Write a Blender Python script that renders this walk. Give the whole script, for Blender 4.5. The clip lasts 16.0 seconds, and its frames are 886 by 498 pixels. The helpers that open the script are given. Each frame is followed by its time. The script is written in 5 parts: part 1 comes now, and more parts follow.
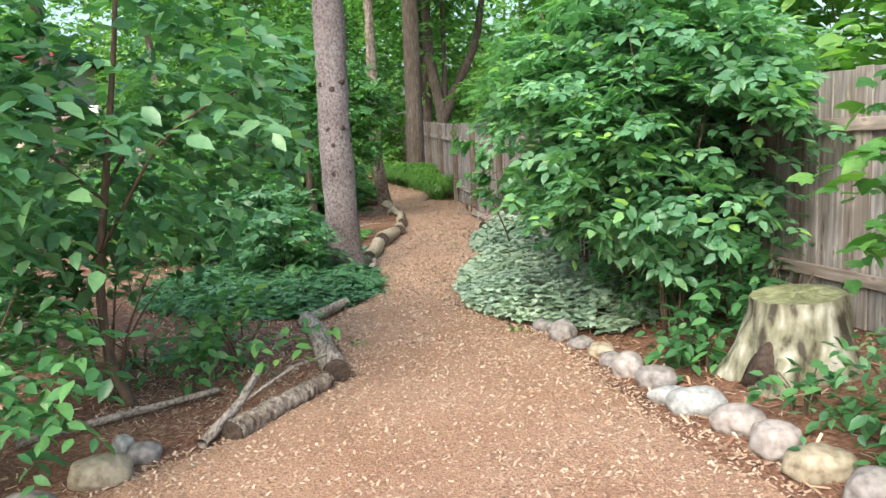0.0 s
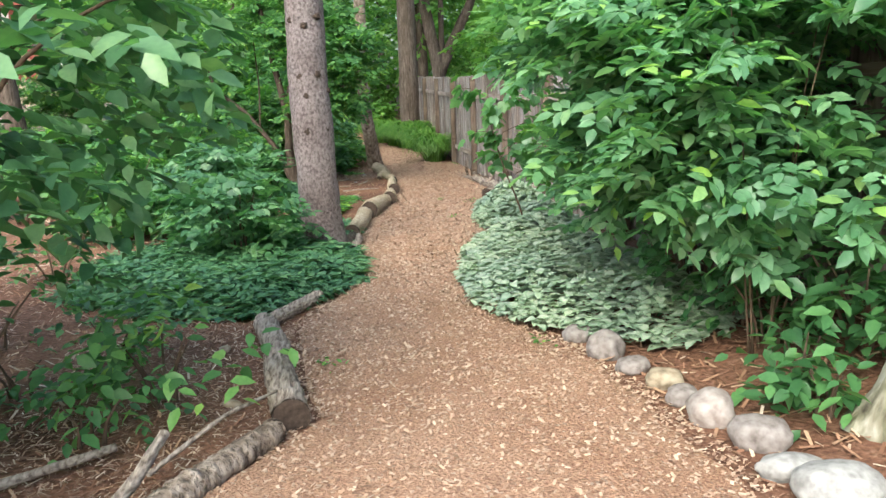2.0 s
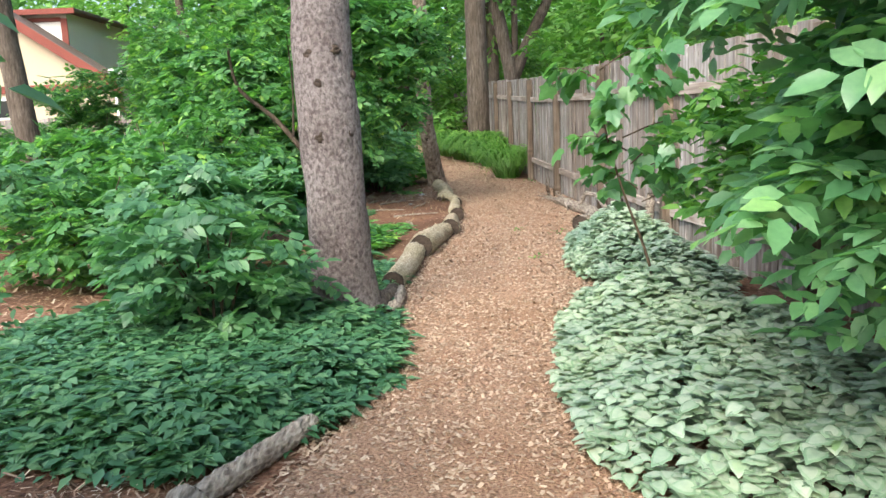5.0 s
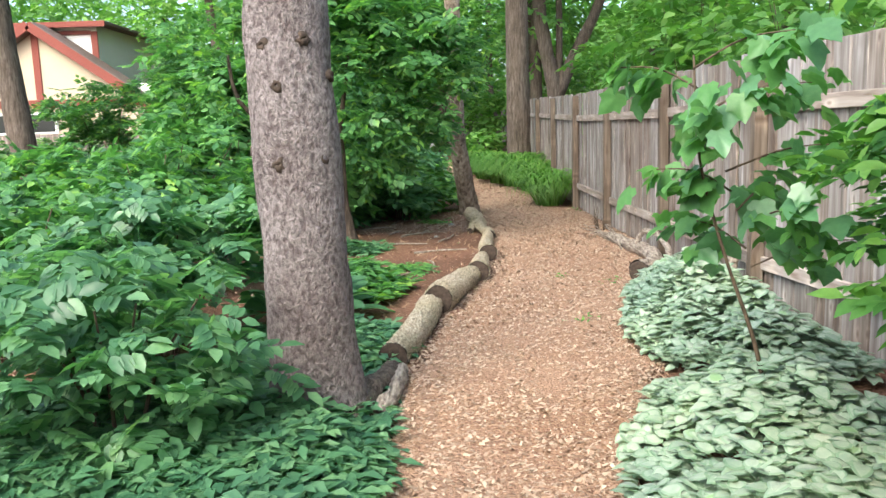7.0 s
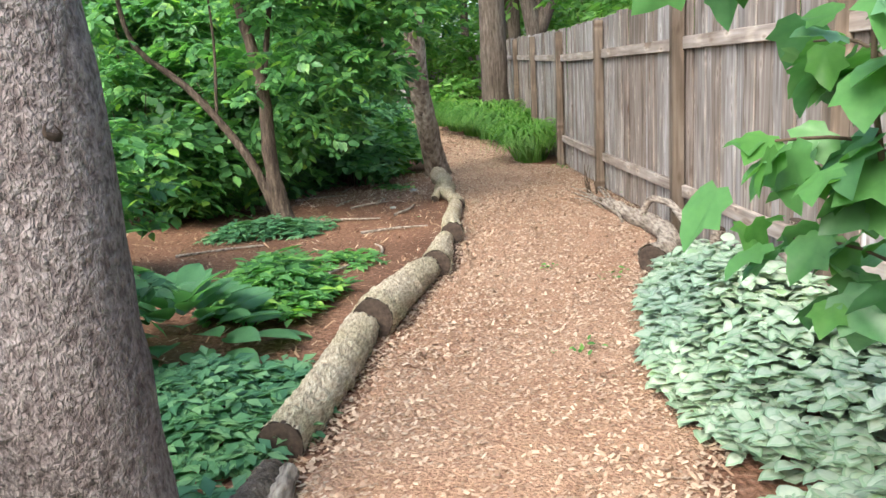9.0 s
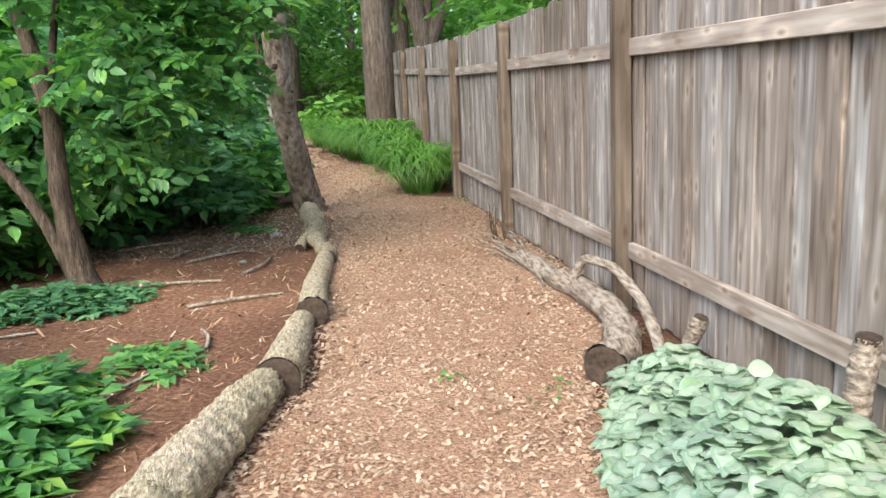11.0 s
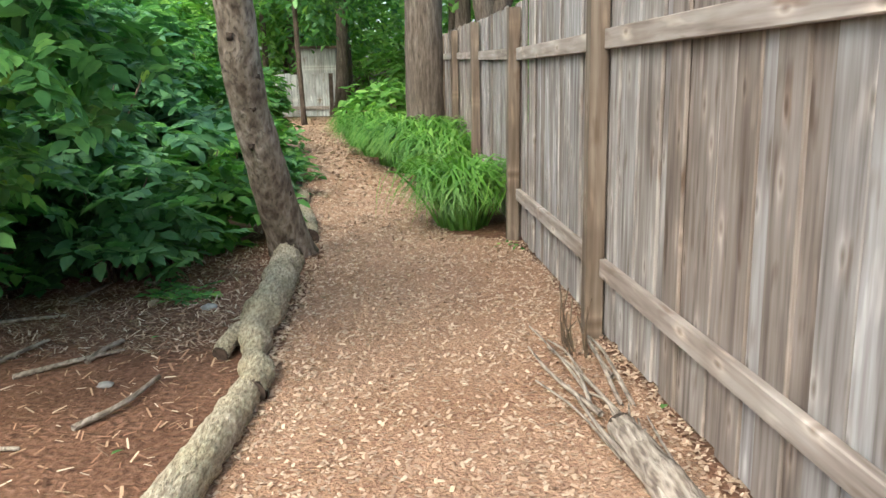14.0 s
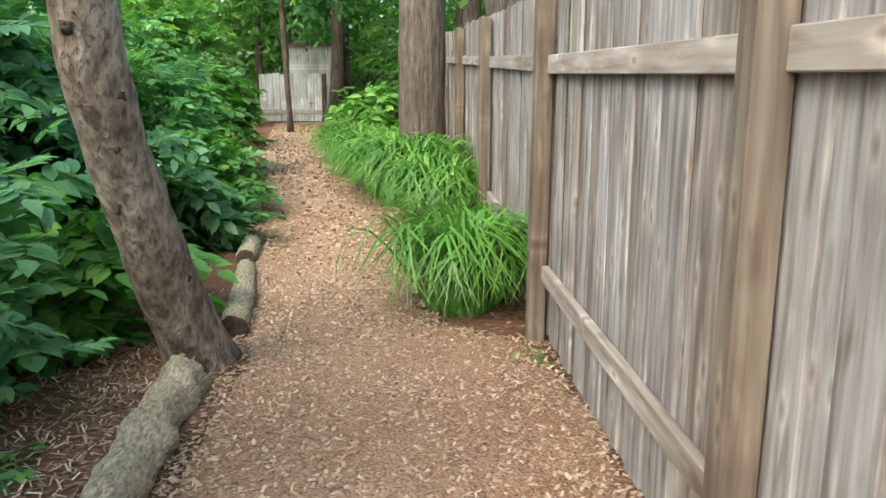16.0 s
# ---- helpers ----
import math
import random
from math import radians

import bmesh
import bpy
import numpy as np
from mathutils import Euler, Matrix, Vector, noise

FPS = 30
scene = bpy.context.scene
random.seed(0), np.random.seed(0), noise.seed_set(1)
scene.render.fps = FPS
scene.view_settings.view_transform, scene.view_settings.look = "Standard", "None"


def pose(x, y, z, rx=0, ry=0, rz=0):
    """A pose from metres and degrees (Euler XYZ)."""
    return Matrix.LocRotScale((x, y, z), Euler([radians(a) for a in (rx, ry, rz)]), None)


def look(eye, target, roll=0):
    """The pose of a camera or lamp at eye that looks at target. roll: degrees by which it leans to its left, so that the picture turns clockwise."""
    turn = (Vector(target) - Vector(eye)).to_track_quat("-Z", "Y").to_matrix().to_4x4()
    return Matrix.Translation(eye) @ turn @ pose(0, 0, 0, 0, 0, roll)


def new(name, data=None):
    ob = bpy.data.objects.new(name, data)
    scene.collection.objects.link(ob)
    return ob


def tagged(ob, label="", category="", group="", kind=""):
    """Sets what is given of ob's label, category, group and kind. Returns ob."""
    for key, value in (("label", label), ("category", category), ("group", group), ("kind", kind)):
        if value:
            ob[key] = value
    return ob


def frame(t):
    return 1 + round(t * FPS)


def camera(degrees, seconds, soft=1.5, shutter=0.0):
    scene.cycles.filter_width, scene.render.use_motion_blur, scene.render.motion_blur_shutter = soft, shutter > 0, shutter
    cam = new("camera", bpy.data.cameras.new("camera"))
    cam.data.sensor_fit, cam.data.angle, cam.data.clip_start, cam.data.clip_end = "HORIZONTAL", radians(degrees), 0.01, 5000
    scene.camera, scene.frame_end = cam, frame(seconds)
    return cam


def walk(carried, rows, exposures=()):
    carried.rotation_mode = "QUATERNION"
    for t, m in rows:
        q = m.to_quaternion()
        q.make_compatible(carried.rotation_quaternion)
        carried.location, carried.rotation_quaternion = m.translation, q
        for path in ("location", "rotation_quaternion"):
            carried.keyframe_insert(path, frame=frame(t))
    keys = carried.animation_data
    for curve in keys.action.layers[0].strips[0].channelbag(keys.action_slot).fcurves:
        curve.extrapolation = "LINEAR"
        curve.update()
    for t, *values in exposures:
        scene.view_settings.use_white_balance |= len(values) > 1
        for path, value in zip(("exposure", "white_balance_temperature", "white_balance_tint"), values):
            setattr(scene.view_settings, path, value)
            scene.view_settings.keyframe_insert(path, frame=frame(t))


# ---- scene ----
cam = camera(57.7, 16.0)
PATH = [
    (0, (-1.372, -4.395, 1.677), (-1.114, -2.433, 1.385), -2.2),
    (0.5, (-1.413, -3.967, 1.668), (-1.108, -2.026, 1.291), -2.9),
    (1, (-1.342, -3.568, 1.65), (-1.055, -1.624, 1.276), -3.9),
    (1.5, (-1.267, -3.127, 1.609), (-0.992, -1.182, 1.229), -1.8),
    (2, (-1.176, -2.686, 1.569), (-0.911, -0.743, 1.18), -2.0),
    (2.5, (-1.061, -2.265, 1.54), (-0.816, -0.324, 1.126), -0.3),
    (3, (-0.99, -1.79, 1.497), (-0.759, 0.15, 1.072), -0.8),
    (3.5, (-0.915, -1.329, 1.435), (-0.713, 0.607, 0.976), -0.9),
    (4, (-0.927, -0.796, 1.42), (-0.739, 1.138, 0.946), -1.7),
    (4.5, (-0.904, -0.366, 1.4), (-0.763, 1.594, 1.024), -2.1),
    (6.8, (-0.723, 1.49, 1.344), (-0.718, 3.466, 1.034), -2.3),
    (7, (-0.672, 1.634, 1.359), (-0.672, 3.611, 1.06), -1.8),
    (7.5, (-0.625, 2.05, 1.324), (-0.628, 4.025, 1.011), -2.3),
    (8, (-0.514, 2.474, 1.317), (-0.518, 4.448, 0.995), -2.9),
    (8.5, (-0.437, 2.916, 1.316), (-0.416, 4.881, 0.944), -1.8),
    (9, (-0.406, 3.469, 1.307), (-0.372, 5.424, 0.884), -3.3),
    (9.5, (-0.387, 3.958, 1.289), (-0.299, 5.917, 0.898), -3.9),
    (10, (-0.395, 4.437, 1.312), (-0.236, 6.398, 0.957), -4.2),
    (10.2, (-0.364, 4.623, 1.309), (-0.095, 6.571, 0.943), -4.2),
    (12.3, (0.205, 6.46, 1.243), (0.481, 8.393, 0.812), -1.1),
    (12.5, (0.245, 6.66, 1.26), (0.503, 8.595, 0.824), -1.3),
    (13, (0.329, 7.161, 1.24), (0.544, 9.102, 0.81), -0.1),
    (13.5, (0.4, 7.684, 1.263), (0.532, 9.633, 0.833), -0.2),
    (14, (0.466, 8.259, 1.268), (0.607, 10.21, 0.852), -1.0),
    (14.5, (0.51, 8.784, 1.287), (0.657, 10.734, 0.867), -0.2),
    (15, (0.59, 9.333, 1.316), (0.734, 11.28, 0.881), -1.1),
    (15.5, (0.66, 9.857, 1.354), (0.805, 11.804, 0.918), -0.3),
    (16, (0.71, 10.384, 1.373), (0.837, 12.336, 0.954), 0.2),
]
walk(cam, [(t, look(eye, target, roll)) for t, eye, target, roll in PATH], exposures=[(0, 1.6, 6300, 2), (4.5, 1.75, 6300, 2), (9, 1.95, 6200, 3), (12.5, 1.85, 6300, 2), (14, 2.0, 6300, 0), (16, 2.15, 6300, -1)])

# ---- light ----
world = bpy.data.worlds.new("sky")
scene.world = world
world.use_nodes = True
wn = world.node_tree.nodes
sky = wn.new("ShaderNodeTexSky")
sky.sky_type = "NISHITA"
sky.sun_disc = False
sky.sun_elevation = radians(45)
sky.sun_rotation = radians(210)
sky.air_density, sky.dust_density = 1.0, 5.0
wn["Background"].inputs[1].default_value = 0.15
world.node_tree.links.new(sky.outputs[0], wn["Background"].inputs[0])
sun = new("sun", bpy.data.lights.new("sun", "SUN"))
sun.data.energy = 0.85
sun.data.angle = radians(32)
sun.data.color = (1.0, 0.95, 0.86)
sun.matrix_world = look((-8, -14, 16), (0, 0, 0))

# ---- materials ----
def ramp_node(nt, fac, stops):
    r = nt.nodes.new("ShaderNodeValToRGB")
    while len(r.color_ramp.elements) < len(stops):
        r.color_ramp.elements.new(0.5)
    for e, (p, c) in zip(r.color_ramp.elements, stops):
        e.position, e.color = p, (*c, 1)
    nt.links.new(fac, r.inputs[0])
    return r.outputs[0]


def mix_node(nt, fac, a, b, how="MIX"):
    m = nt.nodes.new("ShaderNodeMix")
    m.data_type, m.blend_type = "RGBA", how
    for k, v in ((0, fac), (6, a), (7, b)):
        if isinstance(v, (int, float)):
            m.inputs[k].default_value = v
        elif isinstance(v, tuple):
            m.inputs[k].default_value = (*v, 1)
        else:
            nt.links.new(v, m.inputs[k])
    return m.outputs[2]


def noise_node(nt, scale, stretch=(1, 1, 1), detail=4.0, shift=None):
    co = nt.nodes.new("ShaderNodeTexCoord")
    mp = nt.nodes.new("ShaderNodeMapping")
    mp.inputs["Scale"].default_value = stretch
    nt.links.new(co.outputs["Object"], mp.inputs[0])
    if shift is not None:
        nt.links.new(shift, mp.inputs["Location"])
    n = nt.nodes.new("ShaderNodeTexNoise")
    n.inputs["Scale"].default_value, n.inputs["Detail"].default_value = scale, detail
    nt.links.new(mp.outputs[0], n.inputs[0])
    return n.outputs["Fac"]


def base_mat(name, rough):
    m = bpy.data.materials.new(name)
    m.use_nodes = True
    b = m.node_tree.nodes["Principled BSDF"]
    b.inputs["Roughness"].default_value = rough
    b.inputs["Specular IOR Level"].default_value = 0.25
    return m, m.node_tree, b


def bump_node(nt, b, height, strength, dist):
    u = nt.nodes.new("ShaderNodeBump")
    u.inputs["Strength"].default_value, u.inputs["Distance"].default_value = strength, dist
    nt.links.new(height, u.inputs["Height"])
    nt.links.new(u.outputs[0], b.inputs["Normal"])


def grainy(name, stops, fine=30, coarse=2, stretch=(1, 1, 1), rough=0.85, bump=0.6, dist=0.01, stain=(0.55, 0.5, 0.45), stain_amount=0.5):
    """A matt natural surface: fine grain over coarse stains."""
    m, nt, b = base_mat(name, rough)
    f = noise_node(nt, fine, stretch, 6)
    col = ramp_node(nt, f, stops)
    big = ramp_node(nt, noise_node(nt, coarse, (1, 1, 1), 3), [(0.35, stain), (0.65, (1, 1, 1))])
    nt.links.new(mix_node(nt, stain_amount, col, big, "MULTIPLY"), b.inputs["Base Color"])
    bump_node(nt, b, f, bump, dist)
    return m


def islands(name, stops, rough=0.8, fine=60):
    """Small loose pieces, each of its own shade."""
    m, nt, b = base_mat(name, rough)
    g = nt.nodes.new("ShaderNodeNewGeometry")
    col = ramp_node(nt, g.outputs["Random Per Island"], stops)
    var = ramp_node(nt, noise_node(nt, fine), [(0.3, (0.75, 0.75, 0.75)), (0.7, (1.1, 1.1, 1.1))])
    nt.links.new(mix_node(nt, 0.6, col, var, "MULTIPLY"), b.inputs["Base Color"])
    return m


def leafy(name, stops, through_light=0.35, rough=0.4, patch=1.3, gloss=0.5):
    """Leaves: each of its own green, drifting over the plant, and letting light through."""
    m, nt, b = base_mat(name, rough)
    b.inputs["Specular IOR Level"].default_value = gloss
    g = nt.nodes.new("ShaderNodeNewGeometry")
    col = ramp_node(nt, g.outputs["Random Per Island"], stops)
    drift = ramp_node(nt, noise_node(nt, patch, detail=2), [(0.3, (0.72, 0.78, 0.8)), (0.7, (1.15, 1.1, 0.95))])
    vein = ramp_node(nt, noise_node(nt, 45, detail=2), [(0.3, (0.85, 0.88, 0.85)), (0.7, (1.08, 1.05, 1.0))])
    col = mix_node(nt, 1.0, mix_node(nt, 0.8, col, drift, "MULTIPLY"), vein, "MULTIPLY")
    nt.links.new(col, b.inputs["Base Color"])
    t = nt.nodes.new("ShaderNodeBsdfTranslucent")
    nt.links.new(mix_node(nt, 1.0, col, (1.1, 1.25, 0.55), "MULTIPLY"), t.inputs[0])
    s = nt.nodes.new("ShaderNodeMixShader")
    s.inputs[0].default_value = through_light
    nt.links.new(b.outputs[0], s.inputs[1])
    nt.links.new(t.outputs[0], s.inputs[2])
    nt.links.new(s.outputs[0], nt.nodes["Material Output"].inputs[0])
    return m


def weathered_wood(name, stops, axis, tint_stops):
    """Sawn timber left in the weather: grain along one axis, knots ringed by painted pale glints, and each piece of its
    own tone.
    """
    m, nt, b = base_mat(name, 0.85)
    info = nt.nodes.new("ShaderNodeObjectInfo")
    comb = nt.nodes.new("ShaderNodeCombineXYZ")
    mul = nt.nodes.new("ShaderNodeMath")
    mul.operation = "MULTIPLY"
    mul.inputs[1].default_value = 37.0
    nt.links.new(info.outputs["Random"], mul.inputs[0])
    for k in range(3):
        nt.links.new(mul.outputs[0], comb.inputs[k])
    st = [1.0, 1.0, 1.0]
    st[axis] = 0.06
    f = noise_node(nt, 30, tuple(st), 4, comb.outputs[0])
    st[axis] = 0.22
    k = noise_node(nt, 14, tuple(st), 2, comb.outputs[0])
    big = noise_node(nt, 1.6, (1, 1, 1), 3, comb.outputs[0])
    col = ramp_node(nt, f, stops)
    col = mix_node(nt, 0.85, col, ramp_node(nt, info.outputs["Random"], tint_stops), "MULTIPLY")
    col = mix_node(nt, 0.8, col, ramp_node(nt, k, [(0.27, (0.5, 0.4, 0.33)), (0.38, (1, 1, 1)), (0.6, (1, 1, 1)), (0.7, (1.5, 1.48, 1.45))]), "MULTIPLY")
    col = mix_node(nt, 0.8, col, ramp_node(nt, big, [(0.35, (0.72, 0.68, 0.64)), (0.62, (1.1, 1.1, 1.1))]), "MULTIPLY")
    co = nt.nodes.new("ShaderNodeTexCoord")
    mp = nt.nodes.new("ShaderNodeMapping")
    st[axis] = 0.45
    mp.inputs["Scale"].default_value = st
    nt.links.new(co.outputs["Object"], mp.inputs[0])
    nt.links.new(comb.outputs[0], mp.inputs["Location"])
    vo = nt.nodes.new("ShaderNodeTexVoronoi")
    vo.inputs["Scale"].default_value = 5.5
    vo.voronoi_dimensions = "2D"
    flat, face = nt.nodes.new("ShaderNodeSeparateXYZ"), nt.nodes.new("ShaderNodeCombineXYZ")
    nt.links.new(mp.outputs[0], flat.inputs[0])
    nt.links.new(flat.outputs[1], face.inputs[0])
    nt.links.new(flat.outputs[2], face.inputs[1])
    nt.links.new(face.outputs[0], vo.inputs["Vector"])
    # dark knot centres; the pale ring paints bright glints into the colour
    knot_glint = ramp_node(nt, vo.outputs["Distance"], [(0.0, (0.7, 0.6, 0.52)), (0.04, (0.95, 0.92, 0.88)), (0.09, (1.5, 1.48, 1.45)), (0.16, (1.18, 1.17, 1.16)), (0.26, (1, 1, 1))])
    col = mix_node(nt, 0.85, col, knot_glint, "MULTIPLY")
    nt.links.new(col, b.inputs["Base Color"])
    bump_node(nt, b, f, 0.4, 0.003)
    return m


def bark_mat(name, stops, fine, stretch, stain, dist=0.02, plates=None, cracks=0.4):
    m, nt, b = base_mat(name, 0.9)
    f = noise_node(nt, fine, stretch, 6)
    co = nt.nodes.new("ShaderNodeTexCoord")
    mp = nt.nodes.new("ShaderNodeMapping")
    mp.inputs["Scale"].default_value = plates or stretch
    nt.links.new(co.outputs["Object"], mp.inputs[0])
    v = nt.nodes.new("ShaderNodeTexVoronoi")
    v.feature = "DISTANCE_TO_EDGE"
    v.inputs["Scale"].default_value = fine * 2.0
    nt.links.new(mp.outputs[0], v.inputs[0])
    crack = ramp_node(nt, v.outputs["Distance"], [(0.0, (0.35, 0.33, 0.33)), (0.16, (1, 1, 1))])
    col = mix_node(nt, cracks, ramp_node(nt, f, stops), crack, "MULTIPLY")
    col = mix_node(nt, 0.7, col, ramp_node(nt, noise_node(nt, 2.2), [(0.35, stain), (0.62, (1.05, 1.05, 1.05))]), "MULTIPLY")
    nt.links.new(col, b.inputs["Base Color"])
    fleck = ramp_node(nt, noise_node(nt, fine * 2.6, stretch, 3), [(0.36, (0.3, 0.28, 0.28)), (0.47, (1, 1, 1))])
    col = mix_node(nt, 0.45, col, fleck, "MULTIPLY")
    nt.links.new(col, b.inputs["Base Color"])
    both = mix_node(nt, cracks, mix_node(nt, 0.6, f, fleck, "MULTIPLY"), crack, "MULTIPLY")
    bump_node(nt, b, both, 0.9, dist)
    return m


M_SOIL = grainy("reddish_soil", [(0.3, (0.099, 0.048, 0.030)), (0.5, (0.191, 0.096, 0.060)), (0.7, (0.276, 0.164, 0.115))], 34, 0.9, bump=0.8, dist=0.02, stain=(0.448, 0.402, 0.384), stain_amount=0.8)
M_MULCH = grainy("wood_chip_bed", [(0.3, (0.17, 0.09, 0.06)), (0.5, (0.32, 0.195, 0.135)), (0.7, (0.43, 0.29, 0.2))], 75, 1.1, bump=0.9, dist=0.02, stain=(0.78, 0.7, 0.64), stain_amount=0.8)
M_CHIP = islands("wood_chips", [(0.0, (0.21, 0.125, 0.088)), (0.35, (0.335, 0.225, 0.162)), (0.7, (0.41, 0.295, 0.218)), (1.0, (0.50, 0.39, 0.30))])
M_LITTER = islands("dry_litter", [(0.0, (0.10, 0.05, 0.03)), (0.5, (0.26, 0.14, 0.09)), (0.85, (0.4, 0.27, 0.18)), (1.0, (0.6, 0.5, 0.4))])
M_PALELITTER = islands("pale_dry_litter", [(0.0, (0.14, 0.08, 0.055)), (0.4, (0.29, 0.19, 0.14)), (0.8, (0.42, 0.31, 0.24)), (1.0, (0.62, 0.54, 0.46))])
M_BOARD = weathered_wood("weathered_fence_board", [(0.3, (0.160, 0.136, 0.125)), (0.5, (0.275, 0.245, 0.233)), (0.7, (0.371, 0.347, 0.339))], 2, [(0.0, (0.568, 0.502, 0.460)), (0.35, (0.774, 0.739, 0.718)), (0.7, (0.817, 0.845, 0.892)), (1.0, (0.989, 1.021, 1.086))])
M_RAIL = weathered_wood("weathered_rail", [(0.3, (0.224, 0.182, 0.159)), (0.5, (0.345, 0.295, 0.268)), (0.7, (0.434, 0.387, 0.360))], 1, [(0.0, (0.731, 0.713, 0.720)), (1.0, (0.946, 0.940, 0.954))])
M_POST = weathered_wood("brown_post", [(0.3, (0.104, 0.075, 0.057)), (0.5, (0.171, 0.130, 0.101)), (0.7, (0.229, 0.184, 0.150))], 2, [(0.0, (0.612, 0.623, 0.640)), (1.0, (0.828, 0.851, 0.880))])
M_SPRUCE = bark_mat("spruce_bark", [(0.36, (0.135, 0.108, 0.108)), (0.48, (0.23, 0.195, 0.197)), (0.62, (0.31, 0.27, 0.272))], 42, (1, 1, 0.75), (0.5, 0.45, 0.44), 0.035, (1, 1, 0.5), 0.25)
M_LEANBARK = bark_mat("mottled_bark", [(0.35, (0.13, 0.10, 0.08)), (0.5, (0.25, 0.205, 0.17)), (0.65, (0.36, 0.31, 0.27))], 22, (1, 1, 0.5), (0.55, 0.5, 0.46), 0.03, None, 0.0)
M_DARKBARK = bark_mat("furrowed_bark", [(0.3, (0.072, 0.054, 0.043)), (0.5, (0.137, 0.108, 0.090)), (0.7, (0.202, 0.169, 0.144))], 30, (1, 1, 0.12), (0.65, 0.62, 0.6), 0.03)
M_BLACKBARK = bark_mat("dark_brown_bark", [(0.3, (0.045, 0.033, 0.027)), (0.5, (0.095, 0.07, 0.055)), (0.7, (0.16, 0.125, 0.1))], 30, (1, 1, 0.2), (0.65, 0.62, 0.6), 0.02)
M_STEM = grainy("brown_stem", [(0.3, (0.06, 0.042, 0.03)), (0.7, (0.14, 0.1, 0.07))], 40, 4, (1, 1, 0.2))
M_LOGBARK = bark_mat("grey_log_bark", [(0.34, (0.269, 0.215, 0.162)), (0.5, (0.426, 0.362, 0.280)), (0.66, (0.560, 0.497, 0.398))], 80, (1, 0.3, 1), (0.739, 0.746, 0.616), 0.02, None, 0.15)
M_DRIFT = grainy("bleached_wood", [(0.36, (0.146, 0.116, 0.099)), (0.5, (0.292, 0.245, 0.211)), (0.64, (0.404, 0.353, 0.310))], 55, 5, (1, 0.16, 1), 0.85, 1.0, 0.015)
M_CUT = grainy("dark_cut_end", [(0.3, (0.03, 0.022, 0.018)), (0.7, (0.085, 0.06, 0.047))], 40, 8)
M_STUMP = grainy("mossy_stump", [(0.38, (0.07, 0.06, 0.048)), (0.46, (0.2, 0.19, 0.14)), (0.56, (0.31, 0.295, 0.24)), (0.66, (0.47, 0.45, 0.41))], 11, 5, (1, 1, 0.4), 0.9, 1.0, 0.03, (0.4, 0.4, 0.27), 0.8)
M_STUMPTOP = grainy("mossy_stump_top", [(0.3, (0.10, 0.11, 0.05)), (0.7, (0.28, 0.29, 0.17))], 18, 3)
def stone_mat(name, a, b, c):
    a, b, c = ([0.86 * k for k in q] for q in (a, b, c))
    return grainy(name, [(0.3, a), (0.5, b), (0.7, c)], 22, 4, (1, 1, 1), 0.8, 0.35, 0.01, (0.7, 0.68, 0.66), 0.6)
M_STONES = [stone_mat("grey_stone", (0.150, 0.129, 0.122), (0.258, 0.231, 0.224), (0.340, 0.320, 0.313)),
            stone_mat("tan_stone", (0.204, 0.163, 0.116), (0.340, 0.286, 0.211), (0.422, 0.374, 0.292)),
            stone_mat("white_stone", (0.22, 0.22, 0.222), (0.35, 0.35, 0.352), (0.47, 0.47, 0.465)),
            stone_mat("pinkish_stone", (0.231, 0.190, 0.177), (0.340, 0.299, 0.286), (0.422, 0.388, 0.374))]
M_LEAF = leafy("mid_green_leaf", [(0.0, (0.056, 0.160, 0.062)), (0.5, (0.113, 0.277, 0.104)), (0.9, (0.177, 0.379, 0.130)), (1.0, (0.321, 0.524, 0.121))], 0.48)
M_LEAF_DARK = leafy("deep_green_leaf", [(0.0, (0.038, 0.115, 0.046)), (0.6, (0.075, 0.203, 0.083)), (1.0, (0.133, 0.297, 0.113))], 0.38)
M_LEAF_BLUE = leafy("blue_green_leaf", [(0.0, (0.061, 0.169, 0.090)), (0.6, (0.120, 0.273, 0.145)), (1.0, (0.210, 0.390, 0.206))], 0.48, 0.4, 1.3, 0.6)
# base greens shifted pale and bluish to carry the sky's sheen on leaf tops
M_LEAF_BUSH = leafy("bush_leaf", [(0.0, (0.085, 0.215, 0.115)), (0.5, (0.155, 0.34, 0.19)), (0.93, (0.26, 0.47, 0.30)), (1.0, (0.377, 0.628, 0.158))], 0.5, 0.36, 1.3, 0.7)
M_LEAF_LIGHT = leafy("light_green_leaf", [(0.0, (0.055, 0.161, 0.043)), (0.6, (0.108, 0.265, 0.071)), (1.0, (0.206, 0.391, 0.101))], 0.45)
# brightened leaf greens: the far woods' sunlight and haze sit in the colour
M_WOODS = leafy("sunlit_far_leaf", [(0.0, (0.10, 0.24, 0.06)), (0.6, (0.17, 0.36, 0.10)), (1.0, (0.28, 0.48, 0.15))], 0.5, 0.6, 0.3)
M_PACHY = leafy("ground_cover_leaf", [(0.0, (0.045, 0.135, 0.075)), (0.6, (0.095, 0.225, 0.122)), (1.0, (0.17, 0.32, 0.175))], 0.3, 0.4)
M_PALE = leafy("silvery_leaf_middle", [(0.0, (0.285, 0.365, 0.31)), (0.5, (0.37, 0.445, 0.395)), (0.93, (0.42, 0.48, 0.435)), (1.0, (0.229, 0.370, 0.194))], 0.2)
# green rim of the leaf, its darker tone also painting the shadows at the edges
M_PALEMID = leafy("shaded_green_leaf_margin", [(0.0, (0.195, 0.30, 0.22)), (0.6, (0.27, 0.375, 0.295)), (1.0, (0.33, 0.425, 0.355))], 0.2)
